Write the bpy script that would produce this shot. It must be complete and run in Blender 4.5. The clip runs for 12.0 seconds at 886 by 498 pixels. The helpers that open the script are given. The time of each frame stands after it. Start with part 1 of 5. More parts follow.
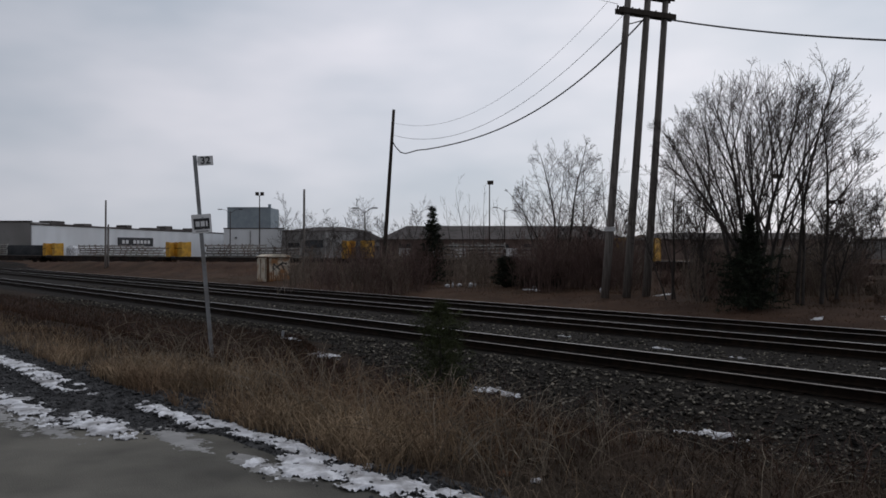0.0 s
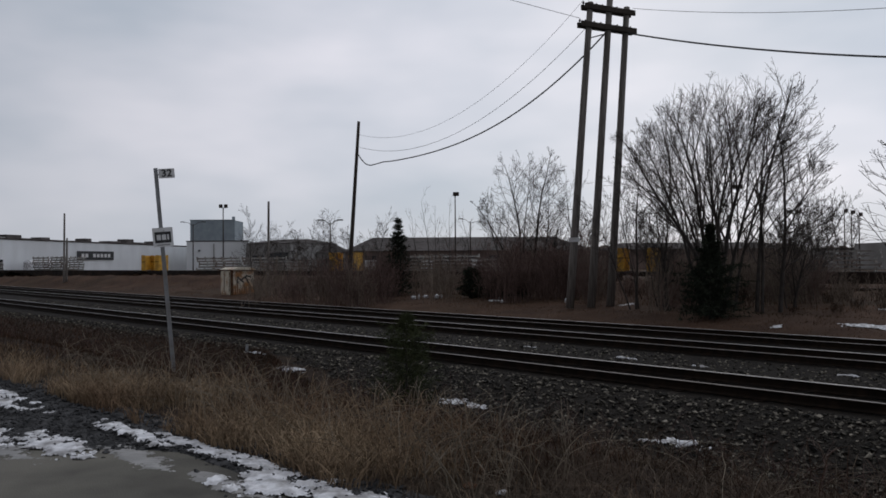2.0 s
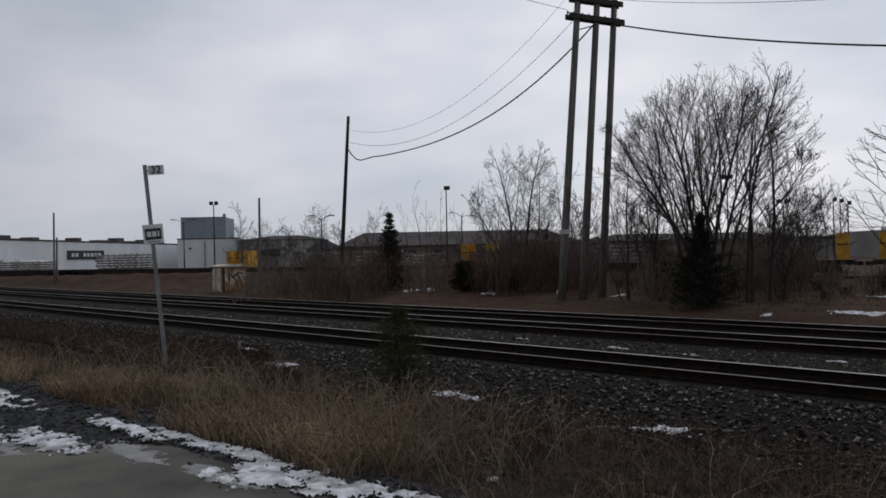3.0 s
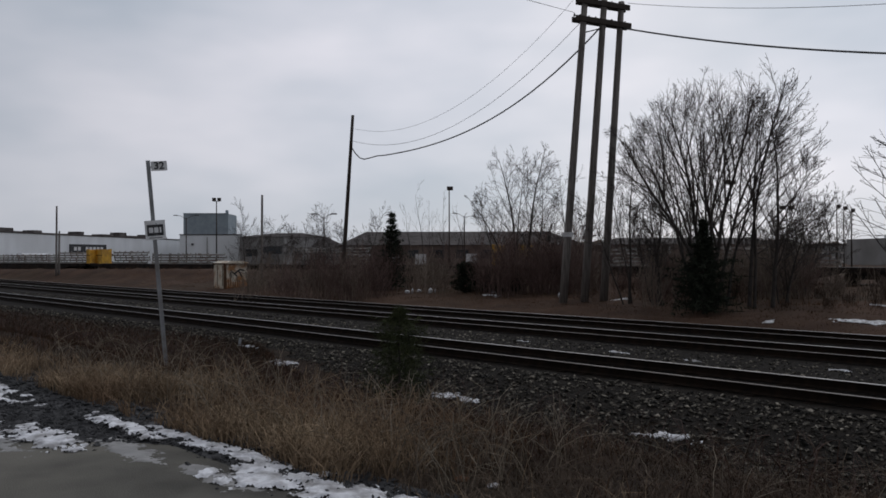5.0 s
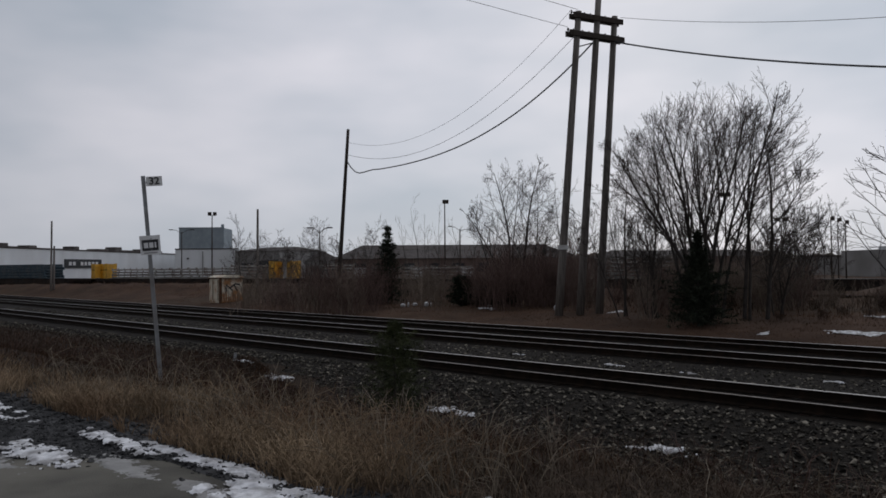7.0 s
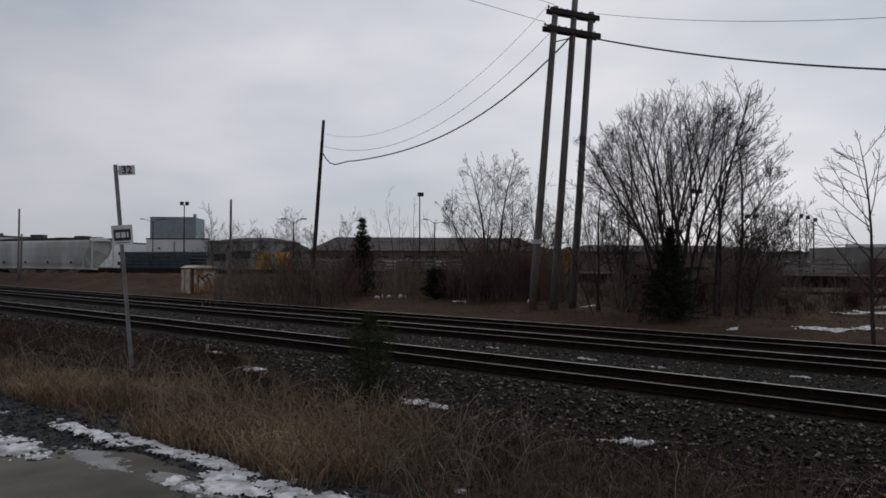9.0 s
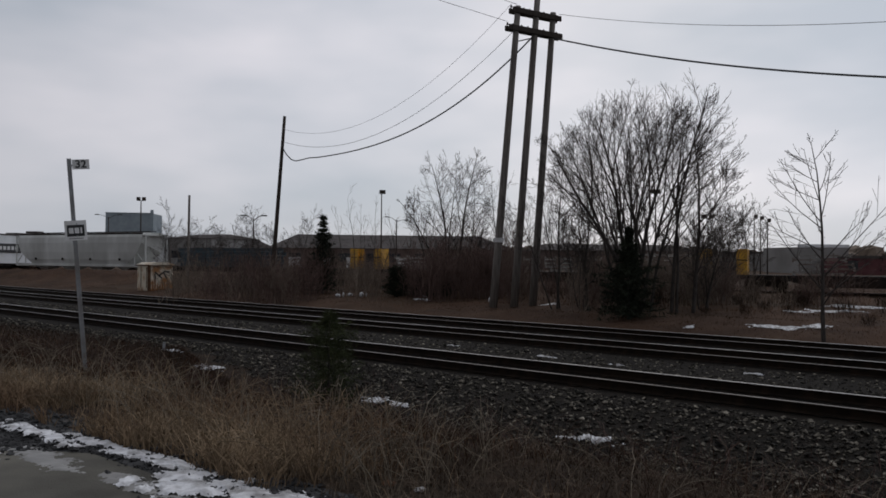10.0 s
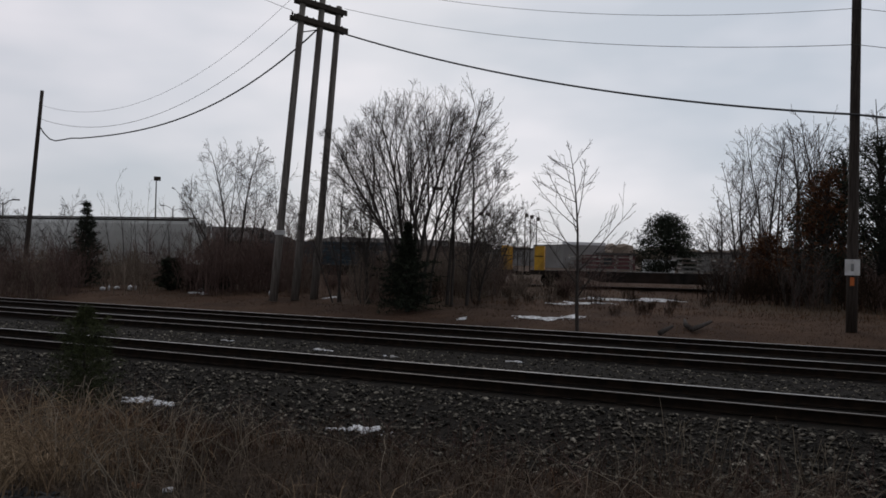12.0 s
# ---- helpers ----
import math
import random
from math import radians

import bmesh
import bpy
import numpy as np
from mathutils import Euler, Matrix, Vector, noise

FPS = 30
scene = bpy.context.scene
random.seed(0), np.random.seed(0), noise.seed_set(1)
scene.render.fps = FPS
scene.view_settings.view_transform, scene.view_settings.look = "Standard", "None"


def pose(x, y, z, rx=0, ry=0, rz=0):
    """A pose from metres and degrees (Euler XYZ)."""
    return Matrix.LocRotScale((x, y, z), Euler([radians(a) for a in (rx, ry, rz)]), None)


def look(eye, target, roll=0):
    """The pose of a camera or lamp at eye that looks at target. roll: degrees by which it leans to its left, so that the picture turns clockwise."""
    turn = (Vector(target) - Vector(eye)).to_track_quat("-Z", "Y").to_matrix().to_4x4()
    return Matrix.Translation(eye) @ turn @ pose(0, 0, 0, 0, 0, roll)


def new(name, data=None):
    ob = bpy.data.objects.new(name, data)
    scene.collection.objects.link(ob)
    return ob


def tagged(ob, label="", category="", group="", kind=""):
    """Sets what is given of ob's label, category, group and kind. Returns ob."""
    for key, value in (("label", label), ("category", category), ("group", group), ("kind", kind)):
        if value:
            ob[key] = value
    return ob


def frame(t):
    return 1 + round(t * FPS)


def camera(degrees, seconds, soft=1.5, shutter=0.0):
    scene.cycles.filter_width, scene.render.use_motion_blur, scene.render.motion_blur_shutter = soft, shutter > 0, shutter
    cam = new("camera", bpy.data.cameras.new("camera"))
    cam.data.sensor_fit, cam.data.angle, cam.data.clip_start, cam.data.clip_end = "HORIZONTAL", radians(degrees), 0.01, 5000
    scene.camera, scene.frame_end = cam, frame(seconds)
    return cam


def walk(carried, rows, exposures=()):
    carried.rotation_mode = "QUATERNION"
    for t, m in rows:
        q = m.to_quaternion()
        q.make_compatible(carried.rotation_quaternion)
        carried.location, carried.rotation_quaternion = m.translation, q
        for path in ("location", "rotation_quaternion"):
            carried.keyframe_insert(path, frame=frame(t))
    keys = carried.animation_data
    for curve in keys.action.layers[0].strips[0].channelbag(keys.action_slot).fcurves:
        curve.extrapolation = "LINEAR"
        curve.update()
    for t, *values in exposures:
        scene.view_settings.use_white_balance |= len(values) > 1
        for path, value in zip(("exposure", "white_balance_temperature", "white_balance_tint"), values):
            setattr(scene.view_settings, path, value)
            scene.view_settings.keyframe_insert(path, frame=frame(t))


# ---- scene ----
# ---------------------------------------------------------------- camera
EYE = (0.0, 0.0, 1.65)
# seconds, yaw, pitch, roll, and the sway of the standing holder
PATH = [
    (0, 0.00, 0.00, 0.00, 0.00, 0.00, 0.00),
    (0.5, -0.50, -0.18, -0.01, 0.00, 0.01, -0.01),
    (1, -0.78, 0.48, -0.16, -0.00, 0.03, -0.00),
    (1.5, -1.65, 0.99, 0.34, 0.01, 0.02, -0.00),
    (2, -2.54, 0.85, 0.41, 0.02, -0.01, 0.01),
    (2.5, -3.44, -0.05, 0.66, 0.03, -0.05, -0.01),
    (3, -3.14, 0.41, 1.24, 0.04, -0.06, -0.02),
    (3.2, -2.65, 0.53, 1.24, 0.04, -0.05, -0.02),
    (4.8, -3.10, 0.57, 0.73, 0.03, -0.02, -0.00),
    (5, -3.00, 0.43, 0.21, 0.03, -0.00, 0.00),
    (5.5, -1.72, 0.34, 0.49, 0.02, 0.01, 0.00),
    (6, -0.68, 0.66, 0.63, 0.02, -0.01, -0.01),
    (6.5, -1.31, 1.65, 0.48, 0.02, 0.01, 0.00),
    (7, -3.30, 1.42, 0.47, 0.05, -0.04, 0.01),
    (7.2, -3.59, 0.83, 0.78, 0.01, 0.00, -0.02),
    (8.8, -5.03, 1.02, -0.37, 0.03, -0.11, 0.02),
    (9, -5.24, 0.87, -0.15, 0.03, -0.07, 0.02),
    (9.5, -6.35, 1.06, -0.28, 0.03, -0.07, 0.03),
    (10, -8.12, 0.73, -0.43, 0.04, -0.07, 0.02),
    (10.5, -8.62, 0.62, -0.23, 0.05, -0.08, 0.01),
    (11, -10.64, 0.18, -0.43, 0.09, -0.10, 0.00),
    (11.5, -16.65, 0.33, -0.42, 0.20, -0.16, 0.02),
    (12, -24.10, 0.44, -1.19, 0.22, -0.25, 0.04),
]
cam = camera(60.4, 12.0, soft=1.65)
walk(cam, [(t, pose(EYE[0] + dx, EYE[1] + dy, EYE[2] + dz, 90 + p, r, y)) for t, y, p, r, dx, dy, dz in PATH],
     [(0, 0.06, 6500, 10), (3, 0.02, 6500, 10), (6, 0.0, 6520, 10), (7, -0.08, 6540, 10), (9, -0.06, 6620, 10), (11, -0.02, 6650, 10), (12, 0.04, 6680, 10)])

# ---------------------------------------------------------------- world and light: a high grey overcast
world = bpy.data.worlds.new("sky")
scene.world = world
world.use_nodes = True
wn, wl = world.node_tree.nodes, world.node_tree.links
wn.clear()


def wnode(kind, **kw):
    n = wn.new(kind)
    for k, v in kw.items():
        n.inputs[k].default_value = v
    return n


w_sky = wn.new("ShaderNodeTexSky")
w_sky.sky_type, w_sky.sun_disc = "NISHITA", False
w_sky.sun_elevation, w_sky.sun_rotation = radians(24), radians(20)
w_co = wn.new("ShaderNodeTexCoord")
w_map = wn.new("ShaderNodeMapping")
w_map.inputs["Scale"].default_value = (1.0, 1.0, 2.6)
w_big = wnode("ShaderNodeTexNoise", Scale=2.1, Detail=4.0, Roughness=0.5)
w_ramp = wn.new("ShaderNodeValToRGB")
w_ramp.color_ramp.elements[0].position, w_ramp.color_ramp.elements[0].color = 0.36, (0.46, 0.51, 0.59, 1)
w_ramp.color_ramp.elements[1].position, w_ramp.color_ramp.elements[1].color = 0.66, (0.72, 0.72, 0.79, 1)
w_mix = wn.new("ShaderNodeMix")
w_mix.data_type = "RGBA"
w_mix.inputs["Factor"].default_value = 0.965
w_bg = wnode("ShaderNodeBackground", Strength=1.0)
w_dim = wn.new("ShaderNodeVectorMath")
w_dim.operation = "SCALE"
w_dim.inputs["Scale"].default_value = 0.12
w_out = wn.new("ShaderNodeOutputWorld")
wl.new(w_co.outputs["Generated"], w_map.inputs["Vector"])
wl.new(w_map.outputs["Vector"], w_big.inputs["Vector"])
wl.new(w_big.outputs["Fac"], w_ramp.inputs["Fac"])
wl.new(w_sky.outputs["Color"], w_dim.inputs[0])
wl.new(w_dim.outputs["Vector"], w_mix.inputs["A"])
wl.new(w_ramp.outputs["Color"], w_mix.inputs["B"])
w_dot = wn.new("ShaderNodeVectorMath")
w_dot.operation = "DOT_PRODUCT"
w_dot.inputs[1].default_value = (0.69, 0.67, 0.27)
w_fall = wn.new("ShaderNodeMapRange")
for k, v in (("From Min", -0.6), ("From Max", 0.9), ("To Min", 0.40), ("To Max", 1.10)):
    w_fall.inputs[k].default_value = v
w_lit = wn.new("ShaderNodeVectorMath")
w_lit.operation = "SCALE"
wl.new(w_co.outputs["Generated"], w_dot.inputs[0])
wl.new(w_dot.outputs["Value"], w_fall.inputs["Value"])
wl.new(w_mix.outputs["Result"], w_lit.inputs[0])
wl.new(w_fall.outputs["Result"], w_lit.inputs["Scale"])
wl.new(w_lit.outputs["Vector"], w_bg.inputs["Color"])
wl.new(w_bg.outputs["Background"], w_out.inputs["Surface"])

sun_data = bpy.data.lights.new("sun", "SUN")
sun_data.energy, sun_data.angle, sun_data.color = 0.25, radians(25), (1.0, 0.95, 0.9)
sun = new("sun", sun_data)
sun.matrix_world = look((30, 80, 60), (0, 0, 0))
scene.view_settings.exposure = 0.0

# ---------------------------------------------------------------- materials


EARTHY = ("dead_turf", "far_turf", "asphalt", "ballast_stone", "ballast_bed", "oiled_ballast", "rail_rust", "creosote_timber", "dead_weeds", "far_dead_grass", "twigs")


def mat(name, a, b=None, scale=4.0, rough=0.8, metal=0.0, bump=0.3, bscale=None, dist=0.02, detail=6.0, c=None, cscale=0.6, camt=0.5, stretch=None, rnd=0.0, lo=0.35, hi=0.65, spec=None):
    """Two mixed tones, a broad third tone, grain relief; rnd varies the value from piece to piece."""
    if name in EARTHY:      # warm mineral and plant browns
        a, b, c = ([x * k for x, k in zip(t, (1.05, 1.0, 0.86))] if t else t for t in (a, b, c))
    m = bpy.data.materials.new(name)
    m.use_nodes = True
    nt = m.node_tree
    n, l = nt.nodes, nt.links
    bsdf = n["Principled BSDF"]
    bsdf.inputs["Roughness"].default_value = rough
    bsdf.inputs["Metallic"].default_value = metal
    bsdf.inputs["Specular IOR Level"].default_value = spec if spec is not None else (0.5 if rough < 0.7 else 0.12)
    co = n.new("ShaderNodeTexCoord")
    src = co.outputs["Object"]
    if stretch:
        mp = n.new("ShaderNodeMapping")
        mp.inputs["Scale"].default_value = stretch
        l.new(src, mp.inputs["Vector"])
        src = mp.outputs["Vector"]
    t1 = n.new("ShaderNodeTexNoise")
    t1.inputs["Scale"].default_value, t1.inputs["Detail"].default_value = scale, detail
    l.new(src, t1.inputs["Vector"])
    r = n.new("ShaderNodeValToRGB")
    r.color_ramp.elements[0].position, r.color_ramp.elements[1].position = lo, hi
    r.color_ramp.elements[0].color = (*a, 1)
    r.color_ramp.elements[1].color = (*(b or a), 1)
    l.new(t1.outputs["Fac"], r.inputs["Fac"])
    col = r.outputs["Color"]
    if c:
        t2 = n.new("ShaderNodeTexNoise")
        t2.inputs["Scale"].default_value, t2.inputs["Detail"].default_value = cscale, 5.0
        l.new(src, t2.inputs["Vector"])
        r2 = n.new("ShaderNodeValToRGB")
        r2.color_ramp.elements[0].position, r2.color_ramp.elements[1].position = 0.45, 0.62
        r2.color_ramp.elements[0].color, r2.color_ramp.elements[1].color = (0, 0, 0, 1), (camt, camt, camt, 1)
        l.new(t2.outputs["Fac"], r2.inputs["Fac"])
        mx = n.new("ShaderNodeMix")
        mx.data_type = "RGBA"
        l.new(r2.outputs["Color"], mx.inputs["Factor"])
        l.new(col, mx.inputs["A"])
        mx.inputs["B"].default_value = (*c, 1)
        col = mx.outputs["Result"]
    if rnd:
        oi = n.new("ShaderNodeNewGeometry") if rnd < 0 else n.new("ShaderNodeObjectInfo")
        hs = n.new("ShaderNodeHueSaturation")
        mr = n.new("ShaderNodeMapRange")
        mr.inputs["To Min"].default_value, mr.inputs["To Max"].default_value = 1 - abs(rnd), 1 + abs(rnd)
        l.new(oi.outputs["Random Per Island" if rnd < 0 else "Random"], mr.inputs["Value"])
        l.new(mr.outputs["Result"], hs.inputs["Value"])
        l.new(col, hs.inputs["Color"])
        col = hs.outputs["Color"]
    l.new(col, bsdf.inputs["Base Color"])
    if bump:
        t3 = n.new("ShaderNodeTexNoise")
        t3.inputs["Scale"].default_value, t3.inputs["Detail"].default_value = bscale or scale * 4, 4.0
        l.new(src, t3.inputs["Vector"])
        bp = n.new("ShaderNodeBump")
        bp.inputs["Strength"].default_value, bp.inputs["Distance"].default_value = bump, dist
        l.new(t3.outputs["Fac"], bp.inputs["Height"])
        l.new(bp.outputs["Normal"], bsdf.inputs["Normal"])
    return m


M_SOIL = mat("dead_turf", (0.020, 0.013, 0.010), (0.040, 0.026, 0.019), 1.6, 0.95, bump=0.8, bscale=18, dist=0.05, c=(0.020, 0.018, 0.012), cscale=0.25)
M_FAR = mat("far_turf", (0.048, 0.029, 0.022), (0.080, 0.049, 0.037), 0.5, 0.95, bump=0.6, bscale=9, dist=0.08, c=(0.040, 0.033, 0.022), cscale=0.06)
M_ASPHALT = mat("asphalt", (0.050, 0.0495, 0.0485), (0.086, 0.0850, 0.083), 1.7, 0.72, bump=0.6, bscale=85, dist=0.012, detail=15.0, c=(0.19, 0.187, 0.182), cscale=0.55, camt=0.6)
M_BALLAST = mat("ballast_stone", (0.013, 0.0120, 0.0112), (0.23, 0.217, 0.205), 8.0, 0.75, bump=0.5, bscale=30, dist=0.01, rnd=-0.8, lo=0.46, hi=0.70)
# Near-black: shade in the gaps between loose stones is put into this colour.
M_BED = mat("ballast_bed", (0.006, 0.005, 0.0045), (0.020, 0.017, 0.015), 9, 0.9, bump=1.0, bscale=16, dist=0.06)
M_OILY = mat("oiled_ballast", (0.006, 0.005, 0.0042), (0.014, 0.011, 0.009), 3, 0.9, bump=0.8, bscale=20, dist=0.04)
M_SNOW = mat("old_snow", (0.50, 0.50, 0.52), (0.82, 0.83, 0.85), 11, 0.55, bump=0.7, bscale=14, dist=0.03, c=(0.16, 0.15, 0.14), cscale=5.0, camt=0.75)
M_SLUSH = mat("grey_slush", (0.16, 0.155, 0.145), (0.30, 0.295, 0.28), 6, 0.5, bump=0.3, bscale=20, dist=0.01, c=(0.10, 0.095, 0.09), cscale=3)
M_GRAVEL = mat("dark_gravel", (0.030, 0.030, 0.031), (0.090, 0.090, 0.091), 6, 0.9, bump=0.9, bscale=30, dist=0.03)
M_RAIL = mat("worn_rail_head", (0.30, 0.285, 0.27), (0.48, 0.46, 0.44), 3, 0.42, metal=0.7, bump=0.1, stretch=(0.3, 6, 6))
# Darker copy of the rail head: the nearer rails' weaker light, put into colour.
M_RAIL_SHADED = mat("shaded_rail_head", (0.10, 0.088, 0.08), (0.19, 0.172, 0.16), 3, 0.5, metal=0.5, bump=0.1, stretch=(0.3, 6, 6))
M_RUST = mat("rail_rust", (0.008, 0.006, 0.005), (0.020, 0.013, 0.010), 5, 0.85, bump=0.3)
M_TIE = mat("creosote_timber", (0.010, 0.008, 0.007), (0.026, 0.021, 0.018), 3, 0.9, bump=0.6, stretch=(8, 1, 8), rnd=0.4)
M_POLE = mat("weathered_pole", (0.15, 0.135, 0.12), (0.27, 0.245, 0.225), 3, 0.85, bump=0.5, stretch=(9, 9, 0.5), c=(0.06, 0.05, 0.045), cscale=1.0, lo=0.3, hi=0.7)
M_POLE_DARK = mat("creosote_pole", (0.035, 0.028, 0.024), (0.075, 0.062, 0.054), 3, 0.85, bump=0.5, stretch=(9, 9, 0.5))
M_WIRE = mat("wire", (0.03, 0.03, 0.032), (0.05, 0.05, 0.052), 5, 0.6, bump=0)
M_GALV = mat("galvanised", (0.26, 0.27, 0.28), (0.36, 0.37, 0.38), 6, 0.5, metal=0.5, bump=0.15, c=(0.20, 0.17, 0.14), cscale=2)
M_WHITE = mat("white_enamel", (0.66, 0.66, 0.66), (0.78, 0.78, 0.78), 4, 0.5, bump=0.1, c=(0.45, 0.42, 0.38), cscale=3, camt=0.4)
M_BLACK = mat("black_paint", (0.015, 0.015, 0.017), (0.03, 0.03, 0.032), 6, 0.5, bump=0.1)
M_INSUL = mat("insulator", (0.03, 0.02, 0.018), (0.06, 0.04, 0.035), 6, 0.3, bump=0)
M_DECK = mat("flatcar_deck", (0.014, 0.012, 0.011), (0.034, 0.029, 0.026), 2, 0.8, bump=0.3, c=(0.045, 0.028, 0.02), cscale=0.8)
M_YELLOW = mat("yellow_paint", (0.62, 0.32, 0.025), (0.74, 0.42, 0.04), 2, 0.55, bump=0.1, c=(0.30, 0.15, 0.03), cscale=1.4, camt=0.5)
M_RACK = mat("grey_steel", (0.22, 0.215, 0.20), (0.40, 0.39, 0.36), 2, 0.65, bump=0.15, c=(0.14, 0.09, 0.065), cscale=0.9, camt=0.8, rnd=0.25)
M_TEAL = mat("dark_teal_paint", (0.020, 0.045, 0.062), (0.035, 0.065, 0.085), 2, 0.6, bump=0.1, c=(0.10, 0.10, 0.10), cscale=1.5)
M_HOPPER = mat("pale_grey_paint", (0.60, 0.61, 0.59), (0.72, 0.73, 0.71), 0.8, 0.6, bump=0.1, c=(0.27, 0.27, 0.25), cscale=0.35, camt=0.5, stretch=(1, 1, 0.35))
M_WALL_W = mat("white_cladding", (0.72, 0.74, 0.75), (0.80, 0.82, 0.83), 0.4, 0.7, bump=0.15, bscale=2, c=(0.60, 0.60, 0.59), cscale=0.12, camt=0.4, stretch=(1, 1, 0.3))
M_WALL_G = mat("grey_cladding", (0.24, 0.235, 0.225), (0.32, 0.31, 0.30), 0.4, 0.8, bump=0.2, bscale=2, c=(0.15, 0.14, 0.13), cscale=0.2)
M_WALL_B = mat("brown_brickwork", (0.12, 0.085, 0.072), (0.19, 0.14, 0.12), 0.5, 0.85, bump=0.2, bscale=3, c=(0.10, 0.08, 0.07), cscale=0.15)
M_ROOF = mat("dark_roofing", (0.055, 0.048, 0.046), (0.095, 0.085, 0.08), 0.8, 0.9, bump=0.2, c=(0.12, 0.105, 0.10), cscale=0.2)
# Paled for the far tower: distance haze is mixed into the base colour.
M_BLUEGREY = mat("blue_grey_block", (0.27, 0.32, 0.35), (0.33, 0.38, 0.41), 0.5, 0.8, bump=0.1, bscale=2, c=(0.24, 0.28, 0.31), cscale=0.3)
M_GLASS = mat("dark_window", (0.02, 0.022, 0.025), (0.05, 0.055, 0.06), 0.5, 0.15, bump=0)
M_RED = mat("faded_red_cladding", (0.095, 0.038, 0.042), (0.135, 0.058, 0.06), 0.6, 0.7, bump=0.1)
M_BOX = mat("cream_box_paint", (0.62, 0.56, 0.45), (0.74, 0.69, 0.58), 1.4, 0.7, bump=0.2, c=(0.34, 0.16, 0.06), cscale=1.3, camt=0.95)
M_BOXDARK = mat("rust_streak", (0.06, 0.035, 0.025), (0.13, 0.07, 0.04), 3, 0.85, bump=0.2)
M_RUSTPAINT = mat("orange_rust", (0.20, 0.085, 0.03), (0.36, 0.18, 0.08), 5, 0.85, bump=0.2)
M_BARK = mat("bark", (0.042, 0.036, 0.033), (0.082, 0.072, 0.065), 4, 0.9, bump=0.5, stretch=(4, 4, 1))
M_TWIG = mat("twigs", (0.135, 0.112, 0.104), (0.235, 0.197, 0.182), 3, 0.9, bump=0, rnd=-0.3)
M_TREETWIG = mat("tree_twigs", (0.055, 0.046, 0.042), (0.100, 0.085, 0.077), 3, 0.9, bump=0, rnd=-0.3)
M_REDTWIG = mat("red_brown_twigs", (0.100, 0.065, 0.056), (0.175, 0.120, 0.104), 2, 0.9, bump=0, rnd=-0.35)
M_NEEDLE = mat("dark_needles", (0.015, 0.019, 0.013), (0.036, 0.042, 0.028), 2.5, 0.85, bump=0, rnd=-0.4)
M_NEEDLE2 = mat("green_needles", (0.026, 0.033, 0.015), (0.066, 0.074, 0.032), 3, 0.85, bump=0, rnd=-0.4)
M_RUSTLEAF = mat("rusty_needles", (0.075, 0.034, 0.018), (0.13, 0.06, 0.03), 2, 0.9, bump=0, rnd=-0.4)
M_STRAW = mat("straw", (0.185, 0.134, 0.086), (0.340, 0.252, 0.162), 1.5, 0.85, bump=0, rnd=-0.4, c=(0.115, 0.062, 0.036), cscale=0.45, camt=0.75)
M_FARGRASS = mat("far_dead_grass", (0.084, 0.050, 0.038), (0.150, 0.095, 0.070), 0.6, 0.9, bump=0, rnd=-0.4, c=(0.050, 0.036, 0.022), cscale=0.1, camt=0.7)
M_WEED = mat("dead_weeds", (0.022, 0.0145, 0.011), (0.047, 0.031, 0.022), 1.2, 0.9, bump=0, rnd=-0.45, c=(0.040, 0.020, 0.015), cscale=0.4, camt=0.8)
M_RUSSET = mat("russet_weeds", (0.070, 0.036, 0.022), (0.145, 0.082, 0.050), 1.3, 0.9, bump=0, rnd=-0.45, c=(0.050, 0.030, 0.020), cscale=0.6, camt=0.8)
M_BRAMBLE = mat("bramble_stems", (0.080, 0.050, 0.043), (0.145, 0.098, 0.086), 2, 0.9, bump=0, rnd=-0.35)
M_TANGLE = mat("tangled_dry_weeds", (0.085, 0.064, 0.048), (0.185, 0.142, 0.105), 1.6, 0.9, bump=0, rnd=-0.45, c=(0.045, 0.032, 0.024), cscale=0.8, camt=0.8)
M_STALK = mat("pale_stalks", (0.15, 0.122, 0.09), (0.25, 0.21, 0.16), 1.5, 0.85, bump=0, rnd=-0.4)
M_ORANGE = mat("orange_paint", (0.50, 0.11, 0.02), (0.58, 0.15, 0.03), 4, 0.6, bump=0)

# ---------------------------------------------------------------- mesh helpers


def finish(bm, name, material, smooth=False):
    me = bpy.data.meshes.new(name)
    if smooth:
        for f in bm.faces:
            f.smooth = True
    bm.to_mesh(me)
    bm.free()
    for x in (material if isinstance(material, (list, tuple)) else [material]):
        me.materials.append(x)
    return me


def part(name, bm, material, parent, label="", smooth=False):
    """One mesh object under a thing or a part."""
    ob = new(name, finish(bm, name, material, smooth) if isinstance(bm, bmesh.types.BMesh) else bm)
    ob.parent = parent
    if label:
        ob["label"] = label
    return ob


def thing(name, m, label, category, group="", kind=""):
    ob = new(name)
    ob.empty_display_size = 0.3
    ob.matrix_world = m
    return tagged(ob, label, category, group, kind)


def solid(name, bm, material, label, category="", group="", kind="", m=None, smooth=False):
    ob = new(name, finish(bm, name, material, smooth))
    if m is not None:
        ob.matrix_world = m
    return tagged(ob, label, category, group, kind)


def box(bm, x0, x1, y0, y1, z0, z1, m=None):
    vs = [bm.verts.new((x, y, z)) for x in (x0, x1) for y in (y0, y1) for z in (z0, z1)]
    if m is not None:
        for v in vs:
            v.co = m @ v.co
    for f in ((0, 1, 3, 2), (4, 6, 7, 5), (0, 4, 5, 1), (2, 3, 7, 6), (0, 2, 6, 4), (1, 5, 7, 3)):
        bm.faces.new([vs[i] for i in f])
    return vs


